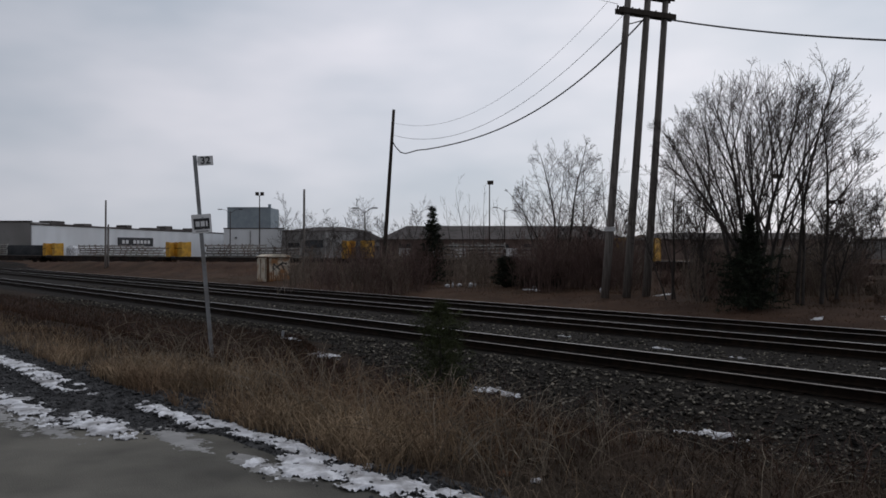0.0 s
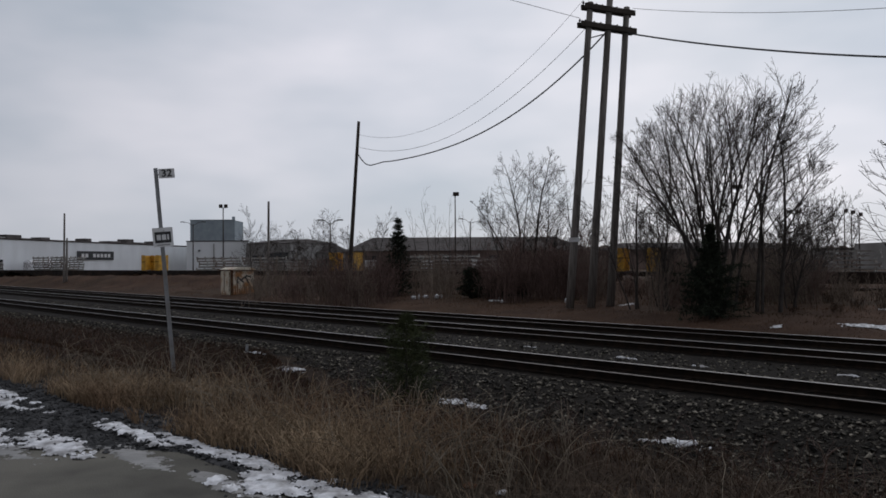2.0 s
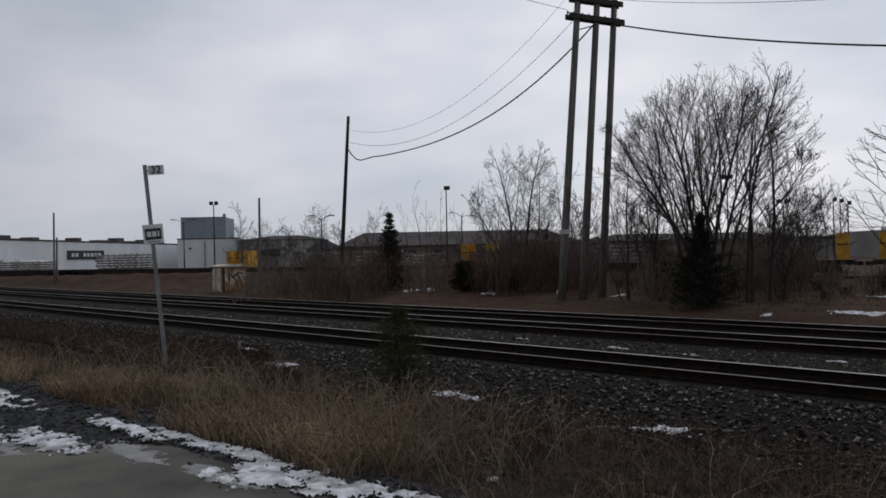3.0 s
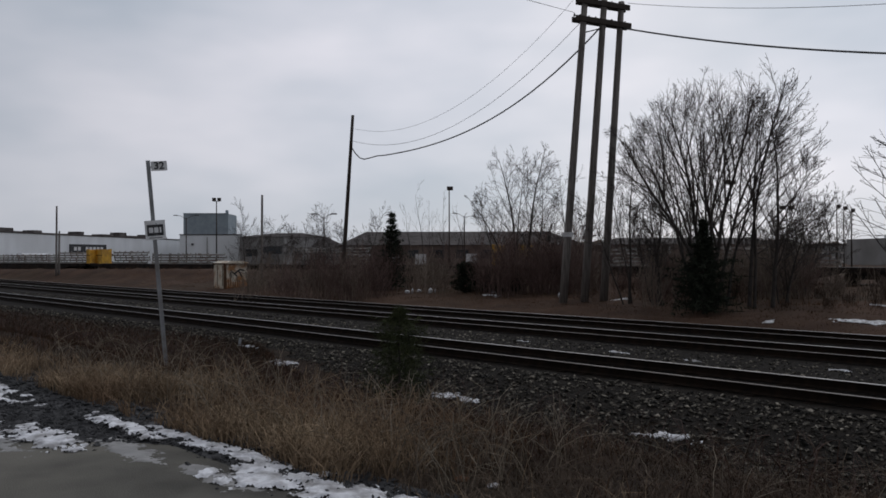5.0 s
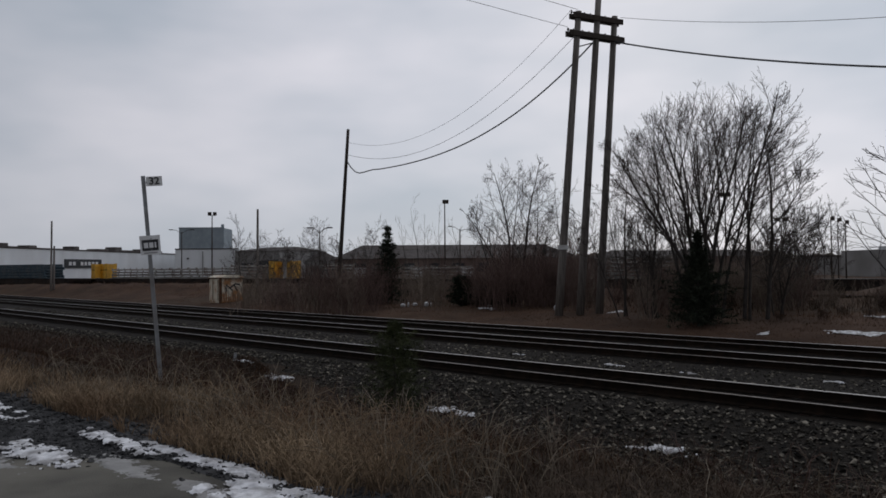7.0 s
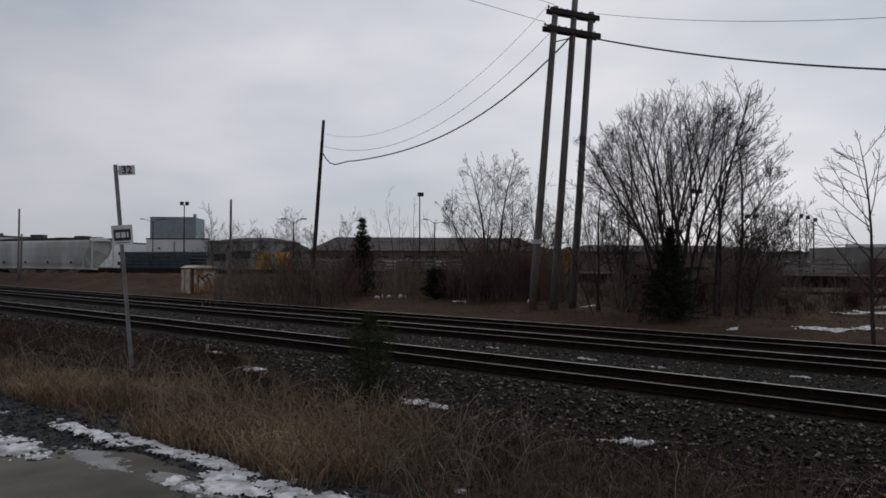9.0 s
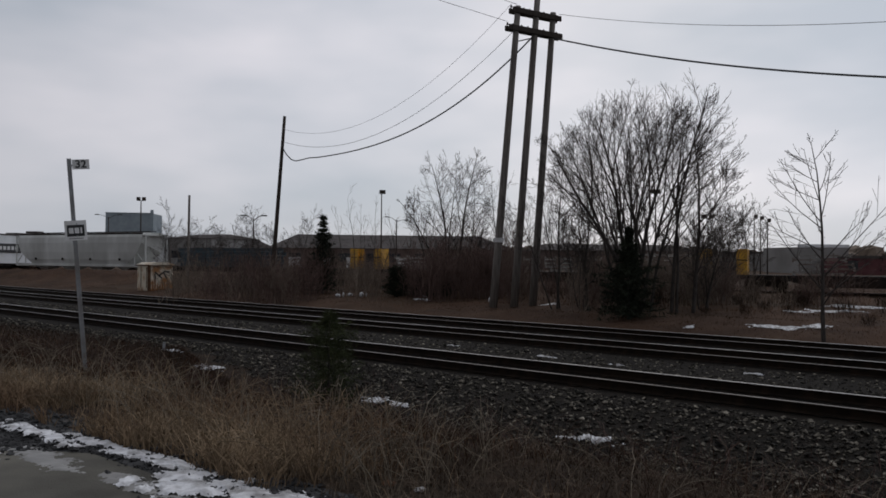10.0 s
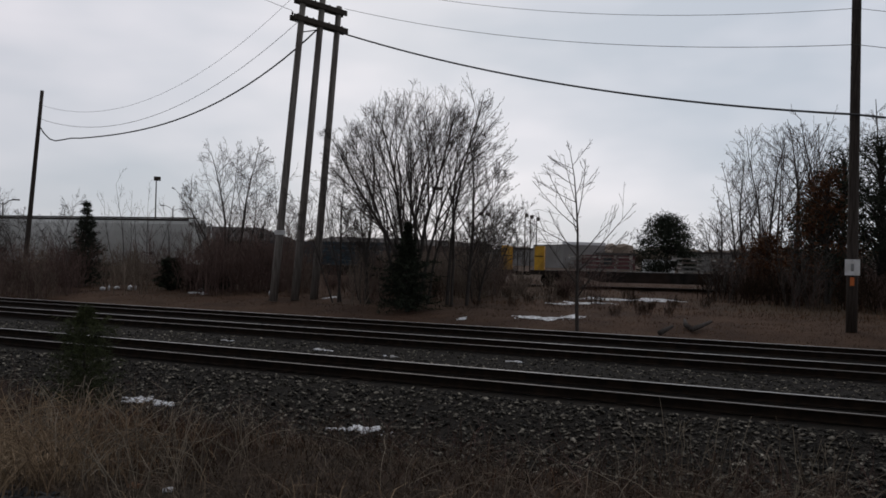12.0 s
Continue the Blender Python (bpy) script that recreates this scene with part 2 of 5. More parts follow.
def bbox(x0, x1, y0, y1, z0, z1, bevel=0.0, m=None):
    bm = bmesh.new()
    box(bm, x0, x1, y0, y1, z0, z1, m)
    if bevel:
        bmesh.ops.bevel(bm, geom=bm.edges[:], offset=bevel, segments=1, affect="EDGES")
    return bm


def tube(bm, pts, radii, sides=6, cap=True):
    """A tapered tube along points."""
    rings = []
    last = None
    for i, p in enumerate(pts):
        p = Vector(p)
        a = Vector(pts[max(i - 1, 0)])
        b = Vector(pts[min(i + 1, len(pts) - 1)])
        t = (b - a).normalized()
        u = (last - t * last.dot(t)) if last else t.orthogonal()
        if u.length < 1e-6:
            u = t.orthogonal()
        u.normalize()
        last = u
        w = t.cross(u)
        r = radii[i] if isinstance(radii, (list, tuple)) else radii
        rings.append([bm.verts.new(p + (u * math.cos(k * math.tau / sides) + w * math.sin(k * math.tau / sides)) * r) for k in range(sides)])
    for a, b in zip(rings, rings[1:]):
        for k in range(sides):
            bm.faces.new((a[k], a[(k + 1) % sides], b[(k + 1) % sides], b[k]))
    if cap and sides > 2:
        bm.faces.new(rings[0][::-1])
        bm.faces.new(rings[-1])


def prism(bm, prof, x0, x1):
    """A profile of (y, z) swept along x."""
    a = [bm.verts.new((x0, y, z)) for y, z in prof]
    b = [bm.verts.new((x1, y, z)) for y, z in prof]
    n = len(prof)
    for i in range(n):
        bm.faces.new((a[i], a[(i + 1) % n], b[(i + 1) % n], b[i]))
    bm.faces.new(a[::-1])
    bm.faces.new(b)


def raw(name, verts, faces, material, smooth=False):
    me = bpy.data.meshes.new(name)
    me.from_pydata(verts, [], faces)
    me.materials.append(material)
    if smooth:
        me.polygons.foreach_set("use_smooth", [True] * len(me.polygons))
    me.update()
    return me


# ---------------------------------------------------------------- plan
# p runs across the main tracks, away from the road; q runs along them, to the far end. Azimuths turn right from straight ahead.
RAIL_AZ = -43.6
AN = radians(RAIL_AZ)
PN, PD = Vector((math.cos(AN), -math.sin(AN), 0)), Vector((math.sin(AN), math.cos(AN), 0))
RAIL_Z = -0.78
TRACKS = (14.98, 20.50, 24.30)
TRACK_AZ = -42.6      # the rails draw slowly away from the road
YARD_AZ, YARD_P, YARD_Z, YARD_V = 35.0, 57.0, -0.40, 0.2770 * 57.0
AY = radians(YARD_AZ)
YN, YD = Vector((math.sin(AY), math.cos(AY), 0)), Vector((math.cos(AY), -math.sin(AY), 0))

PROFILE = [(-4000, 0.0), (3.3, 0.0), (3.9, -0.04), (6.5, -0.30), (8.0, -0.72), (9.6, -1.30), (10.6, -1.46), (11.4, -1.36), (13.4, -1.02), (14.0, -0.985),
           (26.0, -0.985), (27.4, -1.12), (30, -0.85), (36, -0.62), (48, -0.60), (4000, -0.60)]


def plan(p, q, z=0.0):
    return PN * p + PD * q + Vector((0, 0, z))


def pq(x, y):
    return x * PN.x + y * PN.y, x * PD.x + y * PD.y


def track_p(p, q):
    """Distance across, measured from the line of the rails beyond the ditch."""
    return p - math.tan(radians(TRACK_AZ - RAIL_AZ)) * q * min(1, max(0, (p - 9.0) / 4.0))


def ground_z(x, y, rough=True):
    p, q = pq(x, y)
    p = track_p(p, q)
    z = float(np.interp(p, [a for a, _ in PROFILE], [b for _, b in PROFILE]))
    # a low bank of dead grass before the yard track
    nn, ss = x * YN.x + y * YN.y, x * YD.x + y * YD.y
    if 44 < nn < 57 and ss < 6:
        z += 1.0 * math.exp(-((nn - 50.5) / 2.6) ** 2) * min(1, (6 - ss) / 30)
    if rough:
        k = 0.0
        if 4.0 < p < 10.8:
            k = 0.09 * min(1, (p - 4.0), (10.8 - p) * 1.5)
        elif p > 27:
            k = 0.12 * min(1, (p - 27) * 0.5)
        if k:
            z += k * noise.noise(Vector((x * 0.55, y * 0.55, 3.0))) + 0.5 * k * noise.noise(Vector((x * 1.7, y * 1.7, 7.0)))
    return z


def polar(az, d):
    """The point on the ground d metres off at an azimuth."""
    x, y = d * math.sin(radians(az)), d * math.cos(radians(az))
    return Vector((x, y, ground_z(x, y)))


TRACK_TURN = pose(0, 0, 0, 0, 0, 90 - TRACK_AZ)      # local x along the rails, y across

# ---------------------------------------------------------------- ground, road


def steps(pairs):
    out = []
    for a, b, d in pairs:
        n = max(1, round((b - a) / d))
        out += [a + (b - a) * i / n for i in range(n)]
    return out + [pairs[-1][1]]


def build_ground():
    ps = steps([(-3000, -300, 900), (-300, -12, 60), (-12, 3, 3), (3, 12, 0.3), (12, 30, 0.5), (30, 64, 1.2), (64, 120, 3), (120, 200, 10), (200, 3500, 300)])
    qs = steps([(-3000, -200, 400), (-200, -20, 15), (-20, 50, 0.5), (50, 130, 2), (130, 400, 15), (400, 3500, 300)])
    verts, faces, slots = [], [], []
    for p in ps:
        for q in qs:
            v = plan(p, q)
            z = ground_z(v.x, v.y)
            if p < 3.2:
                z -= 0.03
            verts.append((v.x, v.y, z))
    nq = len(qs)
    for i in range(len(ps) - 1):
        for j in range(nq - 1):
            faces.append((i * nq + j, i * nq + j + 1, (i + 1) * nq + j + 1, (i + 1) * nq + j))
            pm = track_p((ps[i] + ps[i + 1]) / 2, qs[j])
            wob = 0.5 * noise.noise(Vector(((qs[j]) * 0.4, 1.0, pm * 0.3)))
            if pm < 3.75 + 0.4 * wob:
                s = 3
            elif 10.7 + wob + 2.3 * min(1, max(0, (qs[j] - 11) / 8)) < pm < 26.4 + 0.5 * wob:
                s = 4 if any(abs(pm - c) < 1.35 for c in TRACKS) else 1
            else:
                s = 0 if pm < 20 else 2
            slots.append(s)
    me = bpy.data.meshes.new("ground")
    me.from_pydata(verts, [], faces)
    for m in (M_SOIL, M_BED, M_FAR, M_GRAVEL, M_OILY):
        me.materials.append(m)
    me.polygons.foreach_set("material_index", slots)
    me.polygons.foreach_set("use_smooth", [True] * len(faces))
    me.update()
    if me.polygons[0].normal.z < 0:
        me.flip_normals()
    tagged(new("ground", me), "dead winter turf, dark ballast and gravel beside railway tracks", "ground", kind="structure")


def road_edge(q):
    """How far the broken asphalt reaches."""
    k = min(1, max(0, (q - 6.0) / 1.9))
    return 3.24 - 0.95 * k * k * (3 - 2 * k) + 0.16 * noise.noise(Vector((q * 1.1, 5.2, 0))) + 0.07 * noise.noise(Vector((q * 5, 1.2, 0)))


def build_road():
    bm = bmesh.new()
    qs = steps([(-300, -12, 20), (-12, 20, 0.25), (20, 400, 20)])
    rows = []
    for q in qs:
        edge = road_edge(q)
        rows.append([bm.verts.new(plan(p, q, z)) for p, z in ((-6.5, 0.0), (-1.5, 0.02), (edge - 0.25, 0.008), (edge, 0.0), (edge + 0.03, -0.06))])
    for a, b in zip(rows, rows[1:]):
        for k in range(4):
            bm.faces.new((a[k], a[k + 1], b[k + 1], b[k]))
    bmesh.ops.recalc_face_normals(bm, faces=bm.faces[:])
    ob = solid("road", bm, M_ASPHALT, "worn grey asphalt roadside with a crumbled gravel edge", "road", kind="structure")
    if ob.data.polygons[0].normal.z < 0:
        ob.data.flip_normals()


def snow_patch(p, q, rp, rq, seed, h=0.05, material=None):
    """A thawing crust: ragged lumps with bare gaps, thick at the middle."""
    rp, rq = rp * 1.5, rq * 1.35
    step = max(.014, min(rp, rq) / 22) if p < 5 else max(.022, min(rp, rq) / 16)
    na, nb = int(2 * rp / step) + 1, int(2 * rq / step) + 1
    off = Vector((seed * 7.3, seed * 3.1, 0))
    verts, index, faces = [], {}, []
    for i in range(na):
        for j in range(nb):
            u, w = -1 + 2 * i / (na - 1), -1 + 2 * j / (nb - 1)
            v = plan(p + u * rp, q + w * rq)
            m = 1 - (u * u + w * w) ** .5 + .55 * noise.noise(v * (1.5 / (rp + .15)) + off) + .45 * noise.noise(v * 7 + off) + .30 * noise.noise(v * 17 + off) + (.38 * noise.noise(v * 38 + off) if p < 5 else .5 * noise.noise(v * 2.6 + off) if p > 26 else 0) - .20
            if m < 0:
                continue
            z = ground_z(v.x, v.y) + h * min(1, m * 2.2) ** .6 * (.75 + .5 * noise.noise(v * 9 + off)) - .008 + .012
            index[i, j] = len(verts)
            verts.append((v.x, v.y, z))
    for (i, j) in index:
        k = [index.get(c) for c in ((i, j), (i + 1, j), (i + 1, j + 1), (i, j + 1))]
        if None not in k:
            faces.append(k)
    if not faces:
        return
    me = raw("snow_patch", verts, faces, material or M_SNOW, True)
    if me.polygons[0].normal.z < 0:
        me.flip_normals()
    tagged(new("snow_patch", me), "thin grey slush drying on asphalt" if material else "patch of old dirty snow thawing on the ground", "snow", "snow patches")


def build_snow():
    spots = [(3.05, 11.6, .13, 2.0), (3.0, 14.8, .15, 1.6), (2.9, 10.0, .08, .55), (2.30, 8.7, .15, 1.0), (2.55, 7.3, .17, .6), (3.24, 7.3, .11, .75), (3.42, 6.2, .11, .8),
             (3.5, 5.5, .07, .35), (3.18, 4.80, .26, .42), (3.38, 4.2, .20, .55), (3.62, 3.5, .08, .45), (3.78, 2.5, .06, .3), (4.0, 0.8, .08, .4),
             (11.72, 10.85, .15, .42), (11.66, 10.2, .10, .26), (11.55, 5.75, .13, .36), (11.45, 6.25, .07, .16),
             (12.05, 17.3, .17, .58), (12.9, 20.3, .07, .5), (17.9, 10.5, .07, .34), (17.7, 8.3, .06, .25), (18.4, 5.2, .06, .2), (18.3, 14.0, .06, .2)]
    for i, (p, q, a, b) in enumerate(spots):
        snow_patch(p, q, a, b, i + 1, 0.06 if p > 10 else 0.035)
    for i, (p, q, a, b) in enumerate([(2.86, 6.35, .13, .55), (2.0, 9.2, .12, 1.6), (2.20, 7.6, .10, .7), (2.95, 5.1, .10, .5)]):
        snow_patch(p, q, a, b, 70 + i, 0.012, M_SLUSH)
    for i, (az, d, a, b) in enumerate([(26.2, 31.0, .28, .16), (31.6, 31.5, .35, .8), (33.0, 31.8, .35, .9), (34.6, 32.2, .3, .5), (35.2, 38.5, .5, 1.3), (38.2, 43, .5, 2.2), (40.2, 43.5, .5, 1.4), (36.2, 42.5, .5, 1.2), (33.2, 38, .3, .6), (16.2, 40, .4, .5), (6.6, 44, .3, .4)]):
        v = polar(az, d)
        p, q = pq(v.x, v.y)
        snow_patch(p, q, a, b, 40 + i, 0.06)


# ---------------------------------------------------------------- tracks
RAIL_PROF = [(-.075, 0), (.075, 0), (.075, .012), (.02, .03), (.012, .05), (.012, .135), (.036, .148), (.036, .178), (.028, .184)]


def rail_mesh(x0, x1, head=None):
    prof = RAIL_PROF + [(-y, z) for y, z in RAIL_PROF[::-1] if y != .075 or z != 0]
    prof = [q for i, q in enumerate(prof) if i == 0 or q != prof[i - 1]]
    if prof[-1] == prof[0]:
        prof = prof[:-1]
    bm = bmesh.new()
    prism(bm, prof, x0, x1)
    me = finish(bm, "rail", [M_RUST, head or M_RAIL])
    for f in me.polygons:
        if f.center.z > 0.165:
            f.material_index = 1
    return me


def build_tracks():
    rng = random.Random(3)
    bm = bmesh.new()
    box(bm, -0.115, 0.115, -1.3, 1.3, -0.18, 0.0)
    tie = finish(bm, "tie", M_TIE)
    plate = finish(bbox(-0.09, 0.09, -0.17, 0.17, 0, 0.018), "tie_plate", M_RUST)
    # The first mesh, with its painted-in dimmer head, lies nearer the road.
    rails = (rail_mesh(-500, 160, M_RAIL_SHADED), rail_mesh(-500, 160))
    for n, c in enumerate(TRACKS):
        ta = radians(TRACK_AZ)
        base = Vector((math.cos(ta) * c, -math.sin(ta) * c, RAIL_Z - 0.184 - 0.018))
        t = thing("railway_track", Matrix.Translation(base) @ TRACK_TURN, ("straight railway track with worn bright rail heads on dark ballast", "middle railway track with rusty rails sunk in dark ballast", "rusty railway track along brown dead grass")[n], "track", "main tracks", "structure")
        for k, s in enumerate((0.7535, -0.7535)):
            r = part("rail", rails[k], None, t)
            r.location = (0, s, 0.018)
        far_v, far_f = [], []
        for k in range(-20, 560):
            x = -(k * 0.53 + rng.uniform(-.03, .03))
            z = -0.005 - rng.uniform(0, 0.03)
            a = rng.uniform(-.02, .02)
            if k < (190 if n == 0 else 150):
                o = part("tie", tie, None, t)
                o.location, o.rotation_euler = (x, rng.uniform(-.05, .05), z), (0, 0, a)
                if n == 0 and k < 60:
                    for s in (-0.7535, 0.7535):
                        pl = part("tie_plate", plate, None, o)
                        pl.location = (0, s - o.location.y, 0.002)
            else:
                i = len(far_v)
                far_v += [(x + dx, dy, z + dz) for dx in (-.115, .115) for dy in (-1.3, 1.3) for dz in (-.18, 0)]
                far_f += [tuple(i + j for j in f) for f in ((0, 1, 3, 2), (4, 6, 7, 5), (0, 4, 5, 1), (2, 3, 7, 6), (0, 2, 6, 4), (1, 5, 7, 3))]
        o = part("far_ties", raw("far_ties", far_v, far_f, M_TIE), None, t)
        o["kind"] = "stuff"
    # the joint bar on the nearest rail
    bm = bmesh.new()
    prism(bm, [(-.012, .03), (-.06, .022), (-.064, .036), (-.030, .055), (-.030, .125), (-.036, .145), (-.012, .14)], 0.0, 0.92)
    for i in range(6):
        tube(bm, [(0.08 + i * .152, -.03, .088), (0.08 + i * .152, -.062, .088)], .016, 6)
    t = [o for o in scene.objects if o.name == "railway_track"][0]
    j = part("joint_bar", bm, M_RUST, t, "bolted steel joint bar")
    j.location = (0.9, -0.7535, 0.018)


def stones(name, count, prange, qrange, size, seed, label, keep=None, material=None, lift=0.3):
    """Loose angular stones: ONE object."""
    rng = np.random.RandomState(seed)
    verts, faces = [], []
    base = np.array([(1, 0, 0), (0, 1, 0), (-1, 0, 0), (0, -1, 0), (.3, .2, .8), (-.2, -.3, -.6), (.6, .6, .4), (-.6, .5, .3)], float)
    hull = [(0, 1, 6), (0, 6, 4), (1, 4, 6), (1, 7, 4), (1, 2, 7), (2, 4, 7), (2, 3, 4), (3, 0, 4), (1, 0, 5), (2, 1, 5), (3, 2, 5), (0, 3, 5)]
    for _ in range(count):
        p, q = rng.uniform(*prange), qrange[0] + (qrange[1] - qrange[0]) * rng.rand() ** 1.35
        if keep and not keep(p, q, rng):
            continue
        s = size[0] + (size[1] - size[0]) * rng.rand() ** 2.2
        v = plan(p, q)
        z = ground_z(v.x, v.y)
        a = rng.rand() * math.tau
        ca, sa = math.cos(a), math.sin(a)
        b = base * (s * rng.uniform(.7, 1.2), s * rng.uniform(.5, 1.0), s * rng.uniform(.5, .9)) * (1 + rng.uniform(-.25, .25, (8, 1)))
        i = len(verts)
        tz = rng.uniform(-.5, .5)
        for x, y, w in b:
            verts.append((v.x + x * ca - y * sa, v.y + x * sa + y * ca, z + w + tz * x * .7 + s * lift))
        faces += [(i + f[0], i + f[1], i + f[2]) for f in hull]
    ob = new(name, raw(name, verts, faces, material or M_BALLAST))
    return tagged(ob, label, "stones", kind="stuff")


def build_stones():
    def off_ties(p, q, rng):
        if p < 10.6 + 2.5 * min(1, max(0, (q - 11) / 8)) + .3 * rng.rand() - .15:
            return False
        return not any(abs(track_p(p, q) - c) < 1.2 for c in TRACKS)
    stones("ballast", 25000, (10.6, 14.0), (-5, 48), (.020, .072), 1, "dark grey crushed-stone ballast on the track shoulder", off_ties)
    stones("ballast", 7500, (16.3, 19.5), (-6, 60), (.024, .065), 2, "grey crushed-stone ballast between two tracks", off_ties)
    stones("gravel", 16000, (1.9, 3.9), (-2, 18), (.011, .042), 4, "dark loose gravel along the road edge", lambda p, q, rng: p > road_edge(q) - .06 * rng.rand() - (.35 if rng.rand() < .03 else 0), M_GRAVEL, .35)


build_ground()
build_road()
build_tracks()
build_snow()
build_stones()

# ---------------------------------------------------------------- plants


class Wood:
    """Collects tapered limbs as one mesh."""

    def __init__(self):
        self.v, self.f = [], []

    def limb(self, pts, r0, r1, sides):
        n = len(pts)
        i0 = len(self.v)
        t = (pts[-1] - pts[0]).normalized()
        u = t.orthogonal().normalized()
        w = t.cross(u)
        ring = [(math.cos(k * math.tau / sides), math.sin(k * math.tau / sides)) for k in range(sides)]
        for i, p in enumerate(pts):
            r = r0 + (r1 - r0) * i / (n - 1)
            for c, s in ring:
                self.v.append((p.x + (u.x * c + w.x * s) * r, p.y + (u.y * c + w.y * s) * r, p.z + (u.z * c + w.z * s) * r))
        for i in range(n - 1):
            a = i0 + i * sides
            for k in range(sides):
                k2 = (k + 1) % sides
                self.f.append((a + k, a + k2, a + sides + k2, a + sides + k))

    def mesh(self, name, material):
        return raw(name, self.v, self.f, material, True)


def grow(trunk, crown, rng, pos, way, length, radius, level, spec):
    """spec: per level (children, angle, length ratio, start); lift bends limbs up, spread fans the stems, crown bounds them."""
    n = spec.get("points", (8, 5, 4, 4))[level]
    pts, d, p = [pos.copy()], way.normalized(), pos.copy()
    lift, wander, spread = spec["lift"], spec["wander"], spec.get("spread", 0.0)
    bound = spec.get("crown")
    edge = rng.uniform(.82, 1.10)
    for i in range(n - 1):
        d = d + Vector((rng.gauss(0, wander), rng.gauss(0, wander), rng.gauss(0, wander) + lift * (0.4 if level == 0 else 1)))
        if level == 0:
            d.x, d.y = d.x * (1 + spread), d.y * (1 + spread)
        d.normalize()
        p = p + d * (length / (n - 1))
        pts.append(p.copy())
        if bound and p.z > 1.0:
            cx, cy, cz, rx, ry, rz = bound
            if ((p.x - cx) / rx) ** 2 + ((p.y - cy) / ry) ** 2 + ((p.z - cz) / rz) ** 2 > edge:
                break
    n = len(pts)
    tip = max(radius * (0.14 if level < 2 else 0.45), spec["fine"])
    (trunk if level == 0 else crown).limb(pts, max(radius, spec["fine"]), tip, spec.get("sides", (6, 4, 3, 3))[level])
    if level >= len(spec["kids"]):
        return
    kids, angle, ratio, start = spec["kids"][level]
    for k in range(kids):
        f = start + (1 - start) * (k + rng.random()) / kids
        x = f * (n - 1)
        i = min(int(x), n - 2)
        b = pts[i].lerp(pts[i + 1], x - i)
        axis = (pts[i + 1] - pts[i]).normalized()
        turn = rng.uniform(0, math.tau)
        side = axis.orthogonal().normalized()
        side.rotate(Matrix.Rotation(turn, 3, axis))
        a = radians(angle * rng.uniform(.6, 1.3))
        grow(trunk, crown, rng, b, axis * math.cos(a) + side * math.sin(a), length * ratio * rng.uniform(.6, 1.2) * (1.15 - .55 * f), max(radius * (1 - .7 * f) * (spec.get("fork", .42) if level == 0 else .42), spec["fine"]), level + 1, spec)


def bare_tree(base, stems, spec, seed, label, trunk_mat=None, twig_mat=None, name="bare_tree", group=""):
    """stems: (dx, dy, lean degrees, towards degrees, length, radius, height of the foot if it is a limb)."""
    rng = random.Random(seed)
    tr, cr = Wood(), Wood()
    for dx, dy, lean, to, ln, r, *foot in stems:
        a, b = radians(lean), radians(to)
        grow(tr, cr, rng, Vector((dx, dy, foot[0] if foot else -.15)), Vector((math.sin(a) * math.cos(b), math.sin(a) * math.sin(b), math.cos(a))), ln, r, 0, spec)
    t = thing(name, Matrix.Translation(base), label, "tree", group)
    part("trunk", tr.mesh("trunk", trunk_mat or M_BARK), None, t)
    part("crown", cr.mesh("crown", twig_mat or M_TREETWIG), None, t, "fine bare twigs")
    return t


def needles(verts, faces, rng, p, d, length, count, size, thin):
    for _ in range(count):
        o = p + d * (length * rng.random())
        n = Vector((rng.gauss(0, 1), rng.gauss(0, 1), rng.gauss(0, 1))).normalized()
        w = (d * .6 + n).normalized()
        s = w.orthogonal().normalized()
        s.rotate(Matrix.Rotation(rng.uniform(0, math.tau), 3, w))
        k = size * rng.uniform(.6, 1.3)
        i = len(verts)
        verts += [tuple(o - s * thin), tuple(o + s * thin), tuple(o + w * k)]
        faces.append((i, i + 1, i + 2))


def conifer(base, height, width, seed, label, material=None, tiers=22, per=9, count=26, size=.16, thin=.02, power=.8, low=.03, top_gap=0.0, name="spruce", shoulder=0.0):
    rng = random.Random(seed)
    t = thing(name, Matrix.Translation(base), label, "conifer")
    w = Wood()
    w.limb([Vector((0, 0, -.2)), Vector((rng.uniform(-.03, .03), 0, height * .5)), Vector((0, 0, height * .99))], max(.03, height * .018), .008, 6)
    part("trunk", w.mesh("trunk", M_BARK), None, t)
    v, f = [], []
    for i in range(tiers):
        h = low + (1 - low) * (i + rng.uniform(-.3, .3)) / tiers
        h = min(max(h, low), .985)
        reach = width / 2 * (1 - h) ** power * rng.uniform(.75, 1.15) + .03 * width
        if shoulder:
            reach = width / 2 * ((1.0 - .30 * (h / shoulder) ** 3) if h < shoulder else .06 + .34 * (1 - h) / (1 - shoulder)) * rng.uniform(.65, 1.22)
        if top_gap and h > .72:
            reach *= .55 if int(i) % 2 else 1.0
        for k in range(per):
            a = math.tau * (k + rng.uniform(-.4, .4)) / per + i * 1.7
            r = reach * rng.uniform(.6, 1.18)
            d = Vector((math.cos(a), math.sin(a), rng.uniform(-.15, .45))).normalized()
            p = Vector((0, 0, h * height))
            needles(v, f, rng, p + d * r * .15, d, r * .9, count if r > .25 * width / 2 else count // 2, size, thin)
    part("crown", raw("crown", v, f, material or M_NEEDLE), None, t, "dense needle boughs")
    return t


